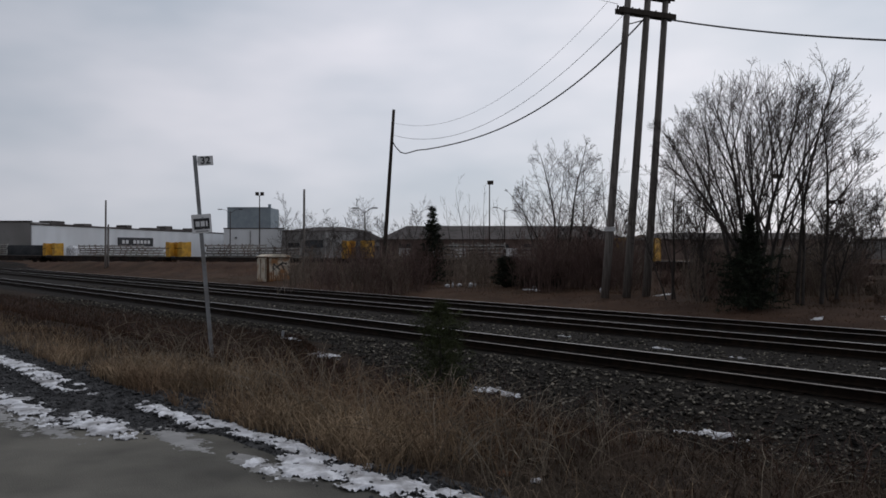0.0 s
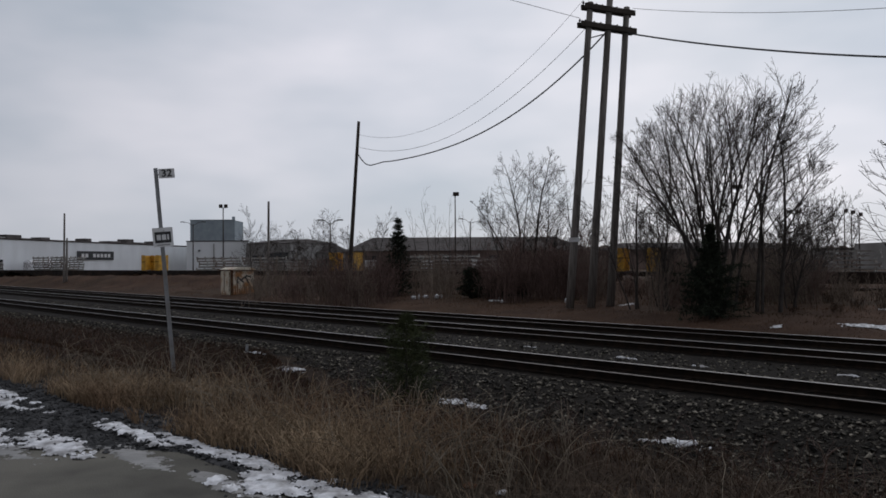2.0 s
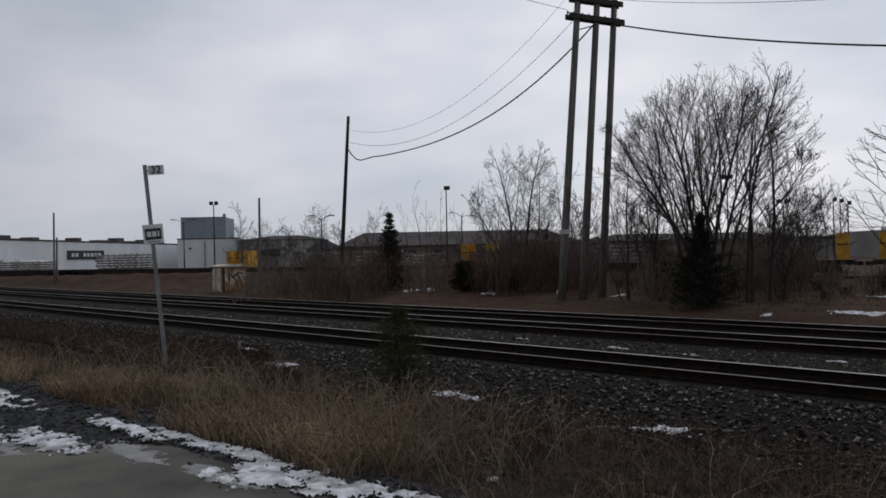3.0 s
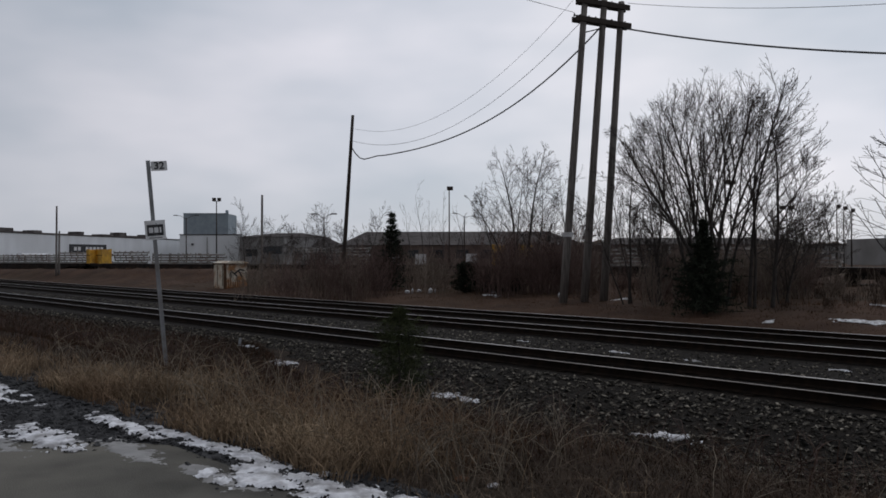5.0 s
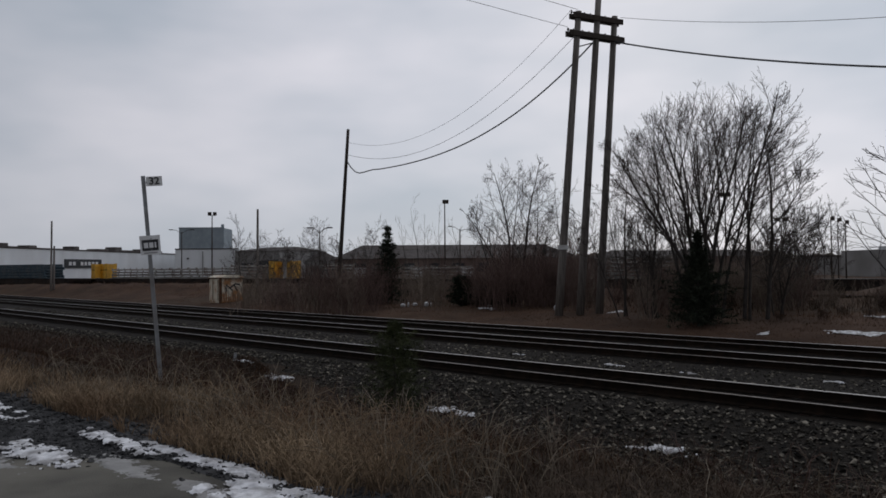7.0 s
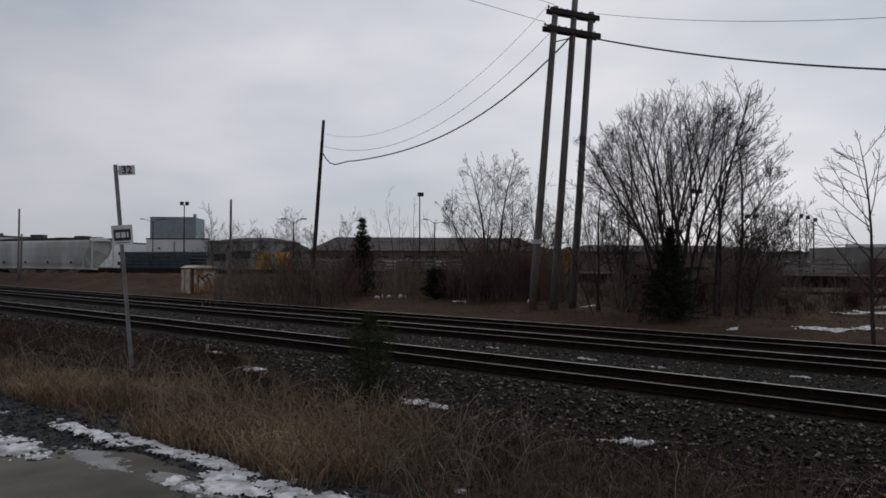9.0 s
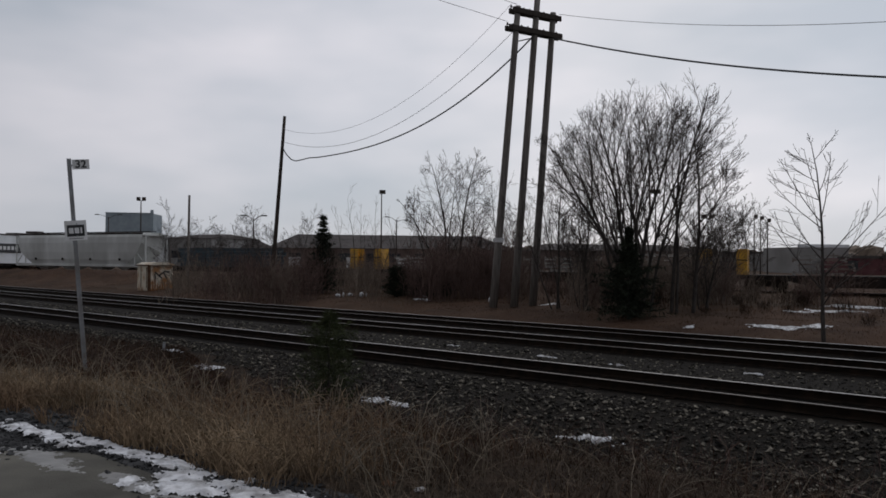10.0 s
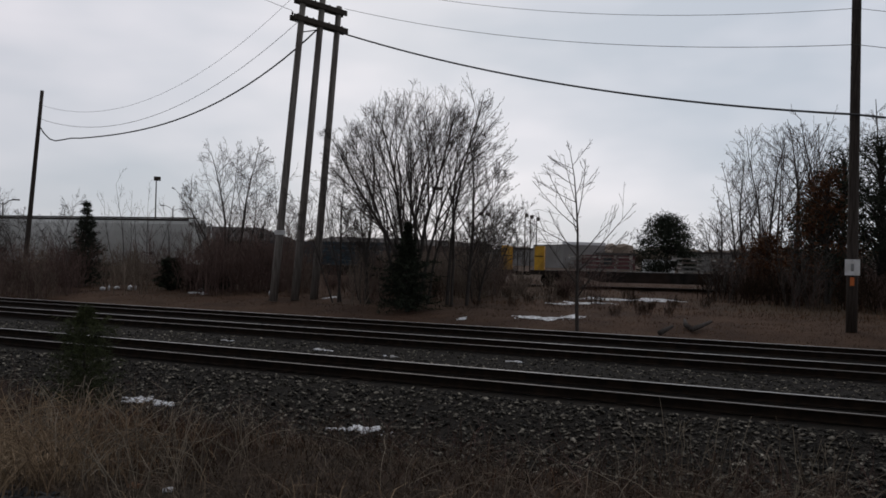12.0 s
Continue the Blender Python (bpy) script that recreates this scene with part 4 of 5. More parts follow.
def build_poles():
    # three poles joined by crossarms
    L0, L1 = Vector((7.90, 37.19, -.75)), Vector((9.08, 37.19, 14.40))
    C0, C1 = Vector((9.07, 37.64, -.75)), Vector((10.25, 37.64, 15.7))
    R0, R1 = Vector((10.15, 38.04, -.75)), Vector((11.15, 38.04, 14.45))
    t = thing("three_pole_structure", Matrix.Translation(C0), "tall weathered three-pole timber line structure with two crossarms", "utility pole")
    for a, b in ((L0, L1), (C0, C1), (R0, R1)):
        pole(a, b, .205, .15, "", M_POLE, parent=t)

    def along(a, b, z):
        k = (z - a.z) / (b.z - a.z)
        return a.lerp(b, k)

    ends = []
    for z, ext in ((13.25, .55), (14.15, .40)):
        a, b = along(L0, L1, z), along(R0, R1, z)
        d = (b - a).normalized()
        a, b = a - d * ext, b + d * ext
        ends.append((a, b))
        side = d.cross(Vector((0, 0, 1))).normalized()
        for s in (-1, 1):
            bm = bmesh.new()
            off = side * (s * .17)
            m = Matrix.Translation(a + off - C0) @ Matrix.Rotation(math.atan2(d.y, d.x), 4, "Z")
            box(bm, 0, (b - a).length, -.05, .05, -.13, .13, m)
            part("crossarm", bm, M_POLE_DARK, t, "dark timber crossarm")
        for k in (.04, .14, .30, .42, .60, .72, .88, .97):
            o = part("insulator", INSULATOR, None, t)
            o.location = a.lerp(b, k) - side * .17 - C0 + Vector((0, 0, .13))
    bm = bmesh.new()
    tube(bm, [along(L0, L1, 2.1) - C0, along(L0, L1, 2.35) - C0], .185, 14)
    part("band", bm, M_WHITE, t, "pale tag band")
    part("notice", bbox(-.26, .26, -.03, 0, -.11, .11, m=Matrix.Translation(along(L0, L1, 2.62) - C0 + Vector((-.05, -.19, 0)))), M_WHITE, t, "small white notice plate")
    bm = bmesh.new()
    tube(bm, [along(L0, L1, 12.6) - C0, along(C0, C1, 13.0) - C0, along(R0, R1, 13.4) - C0], .03, 5)
    part("guy_strap", bm, M_WIRE, t)
    # the pole that leans at the end of the sagging cable
    p0, p1 = on_ground(-4.45, 56), Vector((-3.62, 56, 11.9))
    pole(p0 - Vector((0, 0, .2)), p1, .17, .11, "dark leaning timber utility pole", M_POLE_DARK)
    wire(sag(along(p0, p1, 10.95), ends[1][0] + Vector((0, 0, .3)), 2.4), .009, "thin dark sagging overhead wire between poles")
    wire(sag(along(p0, p1, 10.05), ends[0][0] + Vector((.3, 0, -.2)), 2.3), .013, "dark sagging overhead wire between poles")
    a = along(p0, p1, 9.65)
    loop = [a] + [a + Vector(c) for c in ((.3, -.1, -.52), (.65, -.2, -.9), (1.0, -.35, -1.02), (1.45, -.5, -.93), (1.95, -.7, -.81), (2.5, -.95, -.80))]
    wire(loop + sag(loop[-1], along(C0, C1, 13.15), 1.60, skew=-.5)[1:], .042, "thick black sagging overhead cable", "overhead_cable")
    # the near right pole and its copy farther off
    rp = polar(53.0, 31)
    top = rp + Vector((.12, .1, 13.8))
    t2 = pole(rp - Vector((0, 0, .2)), top, .19, .15, "dark timber utility pole beside the tracks", M_POLE_DARK)
    base = t2.location
    face = Matrix.Translation(rp - base + Vector((0, 0, 0))) @ pose(0, 0, 0, 0, 0, -53)
    part("notice", bbox(-.24, .24, -.24, -.21, 2.05, 2.62, m=face), M_WHITE, t2, "white notice plate with a small dark mark")
    part("notice_mark", bbox(-.05, .05, -.246, -.24, 2.2, 2.46, m=face), M_GALV, t2)
    part("marker", bbox(-.07, .07, -.23, -.20, 1.68, 1.98, m=face), M_ORANGE, t2, "orange marker strip")
    rp2 = polar(78, 46)
    pole(rp2 - Vector((0, 0, .2)), rp2 + Vector((0, 0, 13)), .19, .15, "dark timber utility pole", M_POLE_DARK)
    for z, z2, r, start, drop in ((7.0, 7.6, .042, along(R0, R1, 13.15), .72), (9.5, 9.9, .012, ends[1][1] + Vector((0, 0, .3)), .75), (10.8, 11.2, .010, along(C0, C1, 15.7), .9)):
        hook = rp + Vector((0, 0, z - rp.z)) + Vector((-.15, -.12, 0))
        wire(sag(start, hook, drop) + sag(hook, rp2 + Vector((0, 0, z2)), .5)[1:], r, "thick black overhead cable" if r > .02 else "thin dark overhead wire on timber poles", "overhead_cable" if r > .02 else "overhead_wire")
    # lines that run on over the road
    lp = Vector((-30, 9, 0))
    pole(lp - Vector((0, 0, .2)), lp + Vector((0, 0, 15.0)), .17, .12, "timber utility pole beside the road", M_POLE_DARK)
    wire(sag(ends[0][0] + Vector((0, 0, .3)), lp + Vector((0, 0, 14.6)), .5), .012, "thin dark overhead wire on timber poles")
    wire(sag(ends[1][0] + Vector((.3, 0, .3)), lp + Vector((0, 0, 14.95)), .3), .012, "thin dark overhead wire on timber poles")


def digit_mesh(text, size):
    cu = bpy.data.curves.new("digits", "FONT")
    cu.body, cu.size, cu.extrude, cu.align_x, cu.align_y = text, size, .002, "CENTER", "CENTER"
    cu.offset = size * .022
    ob = bpy.data.objects.new("digits", cu)
    scene.collection.objects.link(ob)
    me = bpy.data.meshes.new_from_object(ob.evaluated_get(bpy.context.evaluated_depsgraph_get()))
    bpy.data.objects.remove(ob)
    me.materials.clear()
    me.materials.append(M_BLACK)
    return me


def build_sign():
    b = on_ground(-4.15, 13.75)
    t = thing("milepost_sign", Matrix.Translation(b) @ pose(0, 0, 0, 0, -4.75, 16), "leaning galvanised milepost with white number plates", "railway sign")
    bm = bmesh.new()
    prism(bm, [(-.012, 0), (-.012, .03), (.0, .03), (.0, .012), (.045, .012), (.045, .03), (.057, .03), (.057, 0)], -.25, 3.62)
    bmesh.ops.transform(bm, matrix=pose(0, 0, 0, 0, -90, 90), verts=bm.verts[:])
    bmesh.ops.translate(bm, verts=bm.verts[:], vec=(.0, 0, 0))
    post = part("post", bm, M_GALV, t)
    f = lambda x0, x1, z0, z1, y, d=.006: bbox(x0, x1, y, y + d, z0, z1, .002)
    p = part("number_plate", f(.02, .29, 3.43, 3.60, -.03), M_WHITE, t, "white plate with black number 32")
    d = part("digits", digit_mesh("32", .18), None, p)
    d.matrix_local = Matrix.Translation((.155, -.033, 3.515)) @ pose(0, 0, 0, 90, 0, 0)
    p = part("name_plate", f(-.17, .17, 2.22, 2.56, -.045), M_WHITE, t, "white plate with a black panel")
    part("panel", f(-.135, .135, 2.29, 2.485, -.050, .004), M_BLACK, p)
    # three plain block shapes
    for x0, x1 in ((-.105, -.035), (-.018, .052), (.072, .100)):
        part("bar", f(x0, x1, 2.34, 2.435, -.054, .003), M_WHITE, p)
    part("caption_bar", f(-.11, .11, 2.245, 2.262, -.048, .002), M_GALV, p)
    for z in (2.3, 2.5, 3.5):
        bm = bmesh.new()
        tube(bm, [(.02, -.06, z), (.02, .02, z)], .012, 6)
        part("bolt", bm, M_GALV, t)


def lamp_post(x, y, top, label, heads, r=.09):
    b = on_ground(x, y)
    t = thing("lamp_post", Matrix.Translation(b), label, "lamp post", "yard lamp posts")
    h = top - b.z
    bm = bmesh.new()
    tube(bm, [(0, 0, -.2), (0, 0, h)], [r, r * .6], 10)
    part("pole", bm, M_POLE_DARK, t, smooth=True)
    for dx, dz, w in heads:
        bm = bmesh.new()
        if abs(dx) > .8:
            tube(bm, [(0, 0, h - .3), (dx * .5, 0, h + dz * .7), (dx, 0, h + dz)], .035, 6)
            box(bm, dx - .3, dx + .3, -.12, .12, h + dz - .06, h + dz + .06)
        else:
            box(bm, min(0, dx), max(0, dx) + .02, -.04, .04, h + dz - .05, h + dz)
            box(bm, dx - w, dx + w, -.22, .18, h + dz - .02, h + dz + .42)
        part("lamp_head", bm, M_POLE_DARK, t)
    return t


def build_lamps():
    lamp_post(-24.1, 100, 8.7, "grey yard floodlight post with two heads", ((-.3, 0, .2), (.35, 0, .2)), .10)
    lamp_post(5.5, 90, 9.5, "yard floodlight post with a dark head", ((0.1, -.2, .35),), .10)
    lamp_post(8.9, 110, 7.3, "double-arm street lamp beyond the yard", ((-1.4, .35, .2), (1.4, -.1, .2)), .12)
    lamp_post(35.2, 80, 9.1, "yard floodlight post with a dark head", ((0, 0, .5),), .10)
    lamp_post(45.5, 88, 6.9, "dark T-topped lamp post in the yard", ((-.5, 0, .3), (.5, 0, .3)), .09)
    lamp_post(51.6, 88.0, 7.0, "dark floodlight post in the yard", ((.2, 0, .16),), .09)
    lamp_post(52.2, 87.6, 6.9, "dark floodlight post in the yard", ((.2, -.1, .16),), .08)
    lamp_post(52.9, 87.2, 6.5, "dark floodlight post in the yard", ((.2, 0, .14),), .10)
    lamp_post(-33.0, 118, 7.5, "double-arm street lamp beyond the yard", ((-1.6, .3, .2), (1.6, .3, .2)), .10)
    lamp_post(-8.0, 78, 5.6, "double-arm street lamp beyond the yard", ((-1.0, .25, .2), (1.0, .25, .2)), .09)
    for x, y, top in ((-37.7, 85, 7.1), (-37.55, 85.3, 4.4), (-11.9, 65, 6.75)):
        b = on_ground(x, y)
        pole(b - Vector((0, 0, .2)), Vector((x + .05, y, top)), .115, .09, "bare grey timber pole in the dead grass", M_POLE, group="yard poles")


def build_box():
    b = on_ground(-13.35, 60)
    t = thing("equipment_cabinet", Matrix.Translation(b) @ pose(0, 0, 0, 0, 0, 40), "cream steel trackside cabinet with rust and dark scrawl", "equipment cabinet")
    part("body", bbox(-.95, .95, -.85, .85, -.1, 1.85, .03), M_BOX, t)
    bm = bmesh.new()
    prism(bm, [(-.98, 1.85), (.98, 1.85), (.98, 1.90), (.5, 2.06), (-.5, 2.06), (-.98, 1.90)], -1.05, 1.05)
    bmesh.ops.transform(bm, matrix=pose(0, 0, 0, 0, 0, 90), verts=bm.verts[:])
    part("roof", bm, M_BOX, t, "cream arched roof")
    bm = bmesh.new()
    box(bm, -1.08, 1.08, -1.00, -.96, 1.80, 1.88)
    box(bm, -1.08, -1.04, -.96, 1.0, 1.80, 1.88)
    part("roof_edge", bm, M_BOXDARK, t, "dark rusty roof edge")
    part("corner_post", bbox(-1.02, -.84, -.92, -.78, -.1, 1.9), M_BOXDARK, t)
    for x in (-.55, .3):
        d = part("door", bbox(-.985, -.95, x - .05, x + .55, .1, 1.72), M_BOX, t)
        part("hinge_strip", bbox(-.995, -.985, x - .05, x + .03, .15, 1.68), M_BOXDARK, d)
    # rust bleeding up from the foot
    rng = random.Random(61)
    for k in range(9):
        x0, h = -.93 + k * .19, rng.uniform(.35, 1.1)
        bm = bmesh.new()
        v = [bm.verts.new(c) for c in ((x0, -.853, -.08), (x0 + .2, -.853, -.08), (x0 + .16, -.853, h * .6), (x0 + .10, -.853, h), (x0 + .04, -.853, h * .7))]
        bm.faces.new(v)
        part("rust_stain", bm, M_RUSTPAINT, t)
    # dark scrawl strokes
    for x, z, a, ln in ((-.2, 1.1, 40, .7), (.1, 1.25, -35, .6), (.35, 1.05, 60, .55), (.5, 1.35, 10, .4), (-.45, 1.0, 80, .4)):
        part("scrawl", bbox(-ln / 2, ln / 2, -.862, -.851, -.06, .06, m=Matrix.Translation((x, 0, z)) @ pose(0, 0, 0, 0, a, 0)), M_BLACK, t)


# ---------------------------------------------------------------- buildings beyond the yard


def building(name, x0, y0, x1, y1, depth, top, wall, roof, label, windows=(), top2=None, gable=0.0, parapet=.35, doors=()):
    """A block whose front runs from (x0, y0) to (x1, y1); windows: (along 0..1, z, width, height)."""
    a, b = Vector((x0, y0, 0)), Vector((x1, y1, 0))
    d = (b - a).normalized()
    ln = (b - a).length
    t = thing(name, Matrix.Translation(Vector((x0, y0, -.6))) @ Matrix.Rotation(math.atan2(d.y, d.x), 4, "Z"), label, "building", "buildings beyond the yard")
    h, h2 = top + .6, (top if top2 is None else top2) + .6
    bm = bmesh.new()
    v = [bm.verts.new(c) for c in ((0, 0, -.3), (ln, 0, -.3), (ln, depth, -.3), (0, depth, -.3), (0, 0, h), (ln, 0, h2), (ln, depth, h2), (0, depth, h))]
    for f in ((0, 1, 5, 4), (1, 2, 6, 5), (2, 3, 7, 6), (3, 0, 4, 7), (4, 5, 6, 7)):
        bm.faces.new([v[i] for i in f])
    part("wall", bm, wall, t)
    bm = bmesh.new()
    if gable:
        e = .4
        w = [bm.verts.new(c) for c in ((-e, -e, h - .02), (ln + e, -e, h2 - .02), (ln + e, depth + e, h2), (-e, depth + e, h), (gable * 1.6, depth * .5, h + gable), (ln - gable * 1.6, depth * .5, h2 + gable))]
        for f in ((0, 1, 5, 4), (2, 3, 4, 5), (3, 0, 4), (1, 2, 5), (0, 3, 2, 1)):
            bm.faces.new([w[i] for i in f])
    else:
        w0 = [bm.verts.new(c) for c in ((-.12, -.12, h - .05), (ln + .12, -.12, h2 - .05), (ln + .12, .3, h2 - .05), (-.12, .3, h - .05))]
        w1 = [bm.verts.new(x.co + Vector((0, 0, parapet))) for x in w0]
        bm.faces.new(w0[::-1])
        bm.faces.new(w1)
        for i in range(4):
            bm.faces.new((w0[i], w0[(i + 1) % 4], w1[(i + 1) % 4], w1[i]))
    part("roof", bm, roof, t, "dark roof edge")
    for k, z, w, hh in windows:
        part("window", bbox(k * ln - w / 2, k * ln + w / 2, -.06, .1, z + .6, z + .6 + hh), M_GLASS, t)
    for k, w, hh in doors:
        part("door", bbox(k * ln - w / 2, k * ln + w / 2, -.05, .1, 0, hh), M_WALL_G, t)
    return t


def build_town():
    # the long white shed with its dark name board, drawn as plain blocks
    w = building("warehouse", -81.0, 150, -61.9, 215, 40, 6.45, M_WALL_W, M_ROOF, "long white industrial shed with a dark roof edge", top2=5.95, parapet=.3)
    ln = Vector((19.1, 65, 0)).length
    k0, k1 = .36, .54
    board = part("name_board", bbox(k0 * ln, k1 * ln, -.25, -.02, 2.9, 4.9), M_BLACK, w, "black name board with pale blocks")
    n = 8
    for i in range(n):
        a = k0 * ln + (k1 - k0) * ln * (.10 + .83 * i / n)
        if i != 2:
            part("block", bbox(a, a + (k1 - k0) * ln * .07, -.29, -.25, 3.5, 4.3), M_WHITE, board)
    for k, wd, hh in ((.06, 2.2, .9), (.10, 4.0, 1.5), (.17, 3.0, .8), (.24, 2.4, 1.2), (.37, 5.0, .7), (.44, 2.0, 1.3), (.56, 4.4, .9), (.66, 2.6, 1.5), (.70, 5.0, .8), (.82, 3.0, 1.2), (.92, 2.4, .8)):
        part("roof_unit", bbox(k * ln, k * ln + wd, 2, 5, 6.0, 6.6 + hh, .12), M_ROOF, w)
    part("snow_bank", bbox(.085 * ln, .21 * ln, -4.5, -2.5, .2, 2.9, .5), M_SNOW, w, "pale heap along the wall")
    building("warehouse", -140, 150, -81.2, 150, 40, 7.0, M_WALL_G, M_ROOF, "grey industrial shed beside a white one", ((.9, .4, 18, 2.0),), parapet=.3)
    b2 = building("warehouse", -57.6, 200, -41.7, 200, 25, 7.0, M_WALL_W, M_ROOF, "tall white end block of an industrial shed", parapet=.25)
    part("downpipe", bbox(6.9, 7.1, -.2, -.02, 0, 7), M_WALL_G, b2)
    part("wall_lamp", bbox(3, 3.5, -.3, -.02, 5, 5.4), M_BLACK, b2)
    t = building("tower_block", -85.0, 300, -67.9, 300, 15, 17.9, M_BLUEGREY, M_BLUEGREY, "windowless blue-grey plant tower", parapet=.3)
    part("vent", bbox(15.6, 16.6, 2, 3, 18.4, 20.0), M_BLUEGREY, t)
    building("workshop", -41.5, 196, -29.5, 190, 22, 6.3, M_WALL_G, M_ROOF, "grey workshop with dark windows and a sloped roof end", ((.28, 1.4, 3.6, 1.8), (.58, 2.4, 1.4, 1.4), (.8, 2.0, 4.5, 1.9)), gable=1.2)
    building("house", -31, 215, -22, 212, 9, 4.0, M_WALL_B, M_ROOF, "small brown house with a dark roof", ((.3, 1.2, 1.3, 1.2), (.7, 1.2, 1.3, 1.2)), gable=2.4)
    building("house", -24, 200, -15, 202, 9, 3.8, M_WALL_G, M_ROOF, "small grey house with a dark roof", ((.3, 1.2, 1.3, 1.2), (.7, 1.2, 1.3, 1.2)), gable=2.2)
    b = building("long_hall", -12.5, 150, 36, 150, 26, 3.6, M_WALL_B, M_ROOF, "long low brown hall with a big dark roof", tuple((.1 + .1 * i, .9, 2.4, 1.7) for i in range(9)), gable=3.0)
    for i, k in enumerate((.08, .2, .31, .52)):
        part("pale_panel", bbox(k * 48, k * 48 + 2.2, -.12, -.01, .4, 2.4), M_WHITE, b)
    building("red_shed", *polar(35.6, 150).xy, *polar(38.4, 152).xy, 14, 2.3, M_RED, M_ROOF, "faded red shed beyond the yard", ((.3, .3, 1.6, 1.6),), parapet=.5)
    building("grey_shed", *polar(33.2, 160).xy, *polar(36.2, 165).xy, 14, 4.4, M_WALL_G, M_WALL_W, "pale grey shed with a white roof edge", parapet=.6)
    building("grey_shed", *polar(28.5, 190).xy, *polar(33, 195).xy, 14, 3.4, M_WALL_G, M_ROOF, "grey shed beyond the yard", parapet=.5)
    building("grey_shed", *polar(16, 170).xy, *polar(27, 185).xy, 20, 3.8, M_WALL_B, M_ROOF, "low brown shed behind the trees", gable=1.6)
    building("white_trailer", *polar(39.2, 118).xy, *polar(41.2, 119).xy, 2.6, 1.6, M_WALL_W, M_WALL_W, "white box trailer parked beyond the yard", parapet=.1)
    building("grey_shed", *polar(41.5, 170).xy, *polar(47, 172).xy, 14, 3.0, M_WALL_G, M_ROOF, "grey shed behind a pine", parapet=.5)


def build_distance():
    """A far belt of woods on the skyline."""
    rng = random.Random(99)
    v, f = [], []
    for k in range(700):
        az = rng.uniform(-62, 85)
        d = rng.uniform(420, 520)
        x, y = d * math.sin(radians(az)), d * math.cos(radians(az))
        h = rng.uniform(5, 10) + 3 * noise.noise(Vector((az * .15, 0, 0)))
        w = rng.uniform(4, 9)
        i = len(v)
        m = 7
        for ring, (rr, zz) in enumerate(((.6, -.6), (1.0, h * .45), (.75, h * .8))):
            for j in range(m):
                a = j * math.tau / m
                e = rng.uniform(.75, 1.2)
                v.append((x + math.cos(a) * w * rr * e, y + math.sin(a) * w * rr * e, zz * rng.uniform(.9, 1.1)))
        v.append((x, y, h))
        for ring in range(2):
            for j in range(m):
                f.append((i + ring * m + j, i + ring * m + (j + 1) % m, i + (ring + 1) * m + (j + 1) % m, i + (ring + 1) * m + j))
        for j in range(m):
            f.append((i + 2 * m + j, i + 2 * m + (j + 1) % m, i + 3 * m))
    tagged(new("far_woods", raw("far_woods", v, f, M_TWIG)), "grey-brown leafless woods far off on the skyline", "woods", kind="stuff")


def build_clutter():
    rng = random.Random(55)
    for i, (x, y, s) in enumerate(((.25, 47, .34), (.6, 47.2, .25), (1.0, 47, .3), (1.7, 46.6, .38), (2.0, 46.8, .25), (5.4, 45, .24), (8.5, 41, .24))):
        bm = bmesh.new()
        bmesh.ops.create_icosphere(bm, subdivisions=1, radius=s * .55)
        for v in bm.verts:
            v.co *= 1 + .35 * noise.noise(v.co * 3 + Vector((i * 5, 0, 0)))
            v.co.z *= (.7, 1.7, .6, .9, 1.5)[i % 5]
            v.co.x *= (1.0, .5, 1.3, .8, .45)[i % 5]
        solid("pale_boulder", bm, M_SNOW, "pale snow-dusted boulder in dead grass", "boulder", "pale boulders", m=Matrix.Translation(on_ground(x, y) + Vector((0, 0, s * .3))))
    for az, d, ln, turn in ((43.6, 29.5, 1.5, 20), (42.6, 29.8, .9, 60), (41.2, 28.6, .7, 10)):
        bm = bmesh.new()
        tube(bm, [(-ln / 2, 0, .08), (0, .05, .16), (ln / 2, 0, .30)], [.10, .09, .05], 7)
        solid("fallen_log", bm, M_BARK, "dark fallen log in dead grass", "log", "fallen logs", m=Matrix.Translation(polar(az, d)) @ pose(0, 0, 0, 0, 0, turn), smooth=True)
    for p, q, m, s in ((4.42, 3.95, M_RUSTLEAF, .05), (4.5, 3.7, M_SNOW, .04)):
        bm = bmesh.new()
        bmesh.ops.create_icosphere(bm, subdivisions=2, radius=s)
        for v in bm.verts:
            v.co *= 1 + .9 * noise.noise(v.co * 30 + Vector((p, q, 0)))
            v.co.z *= .45
        g = plan(p, q)
        solid("crumpled_wrapper", bm, m, "crumpled rust-red wrapper caught in weeds" if m is M_RUSTLEAF else "crumpled pale wrapper caught in weeds", "litter", m=Matrix.Translation((g.x, g.y, ground_z(g.x, g.y) + s * .4)))
    # short white survey stake by the near track
    g = plan(12.9, 20.9)
    ob = solid("survey_stake", bbox(-.04, .04, -.02, .02, -.1, .24), M_GALV, "short grey stake on the ballast", "stake", m=Matrix.Translation((g.x, g.y, ground_z(g.x, g.y))) @ pose(0, 0, 0, 0, 6, 20))


build_poles()
build_sign()
build_lamps()
build_box()
build_town()
build_distance()
build_clutter()

# ---------------------------------------------------------------- the freight train in the yard
CAR = 28.75


def yard(s, z=0.0, off=0.0):
    """A pose on the yard track: local x along the way the train runs."""
    return Matrix.Translation(YN * (YARD_P + off) + YD * s + Vector((0, 0, YARD_Z + z))) @ pose(0, 0, 0, 0, 0, -YARD_AZ)


def wheelset_mesh():
    bm = bmesh.new()
    tube(bm, [(0, -1.0, 0), (0, 1.0, 0)], 0.085, 8)
    for s in (-1, 1):
        tube(bm, [(0, s * .68, 0), (0, s * .70, 0), (0, s * .705, 0), (0, s * .82, 0)], [.50, .50, .455, .445], 20)
    return finish(bm, "wheelset", M_RUST)


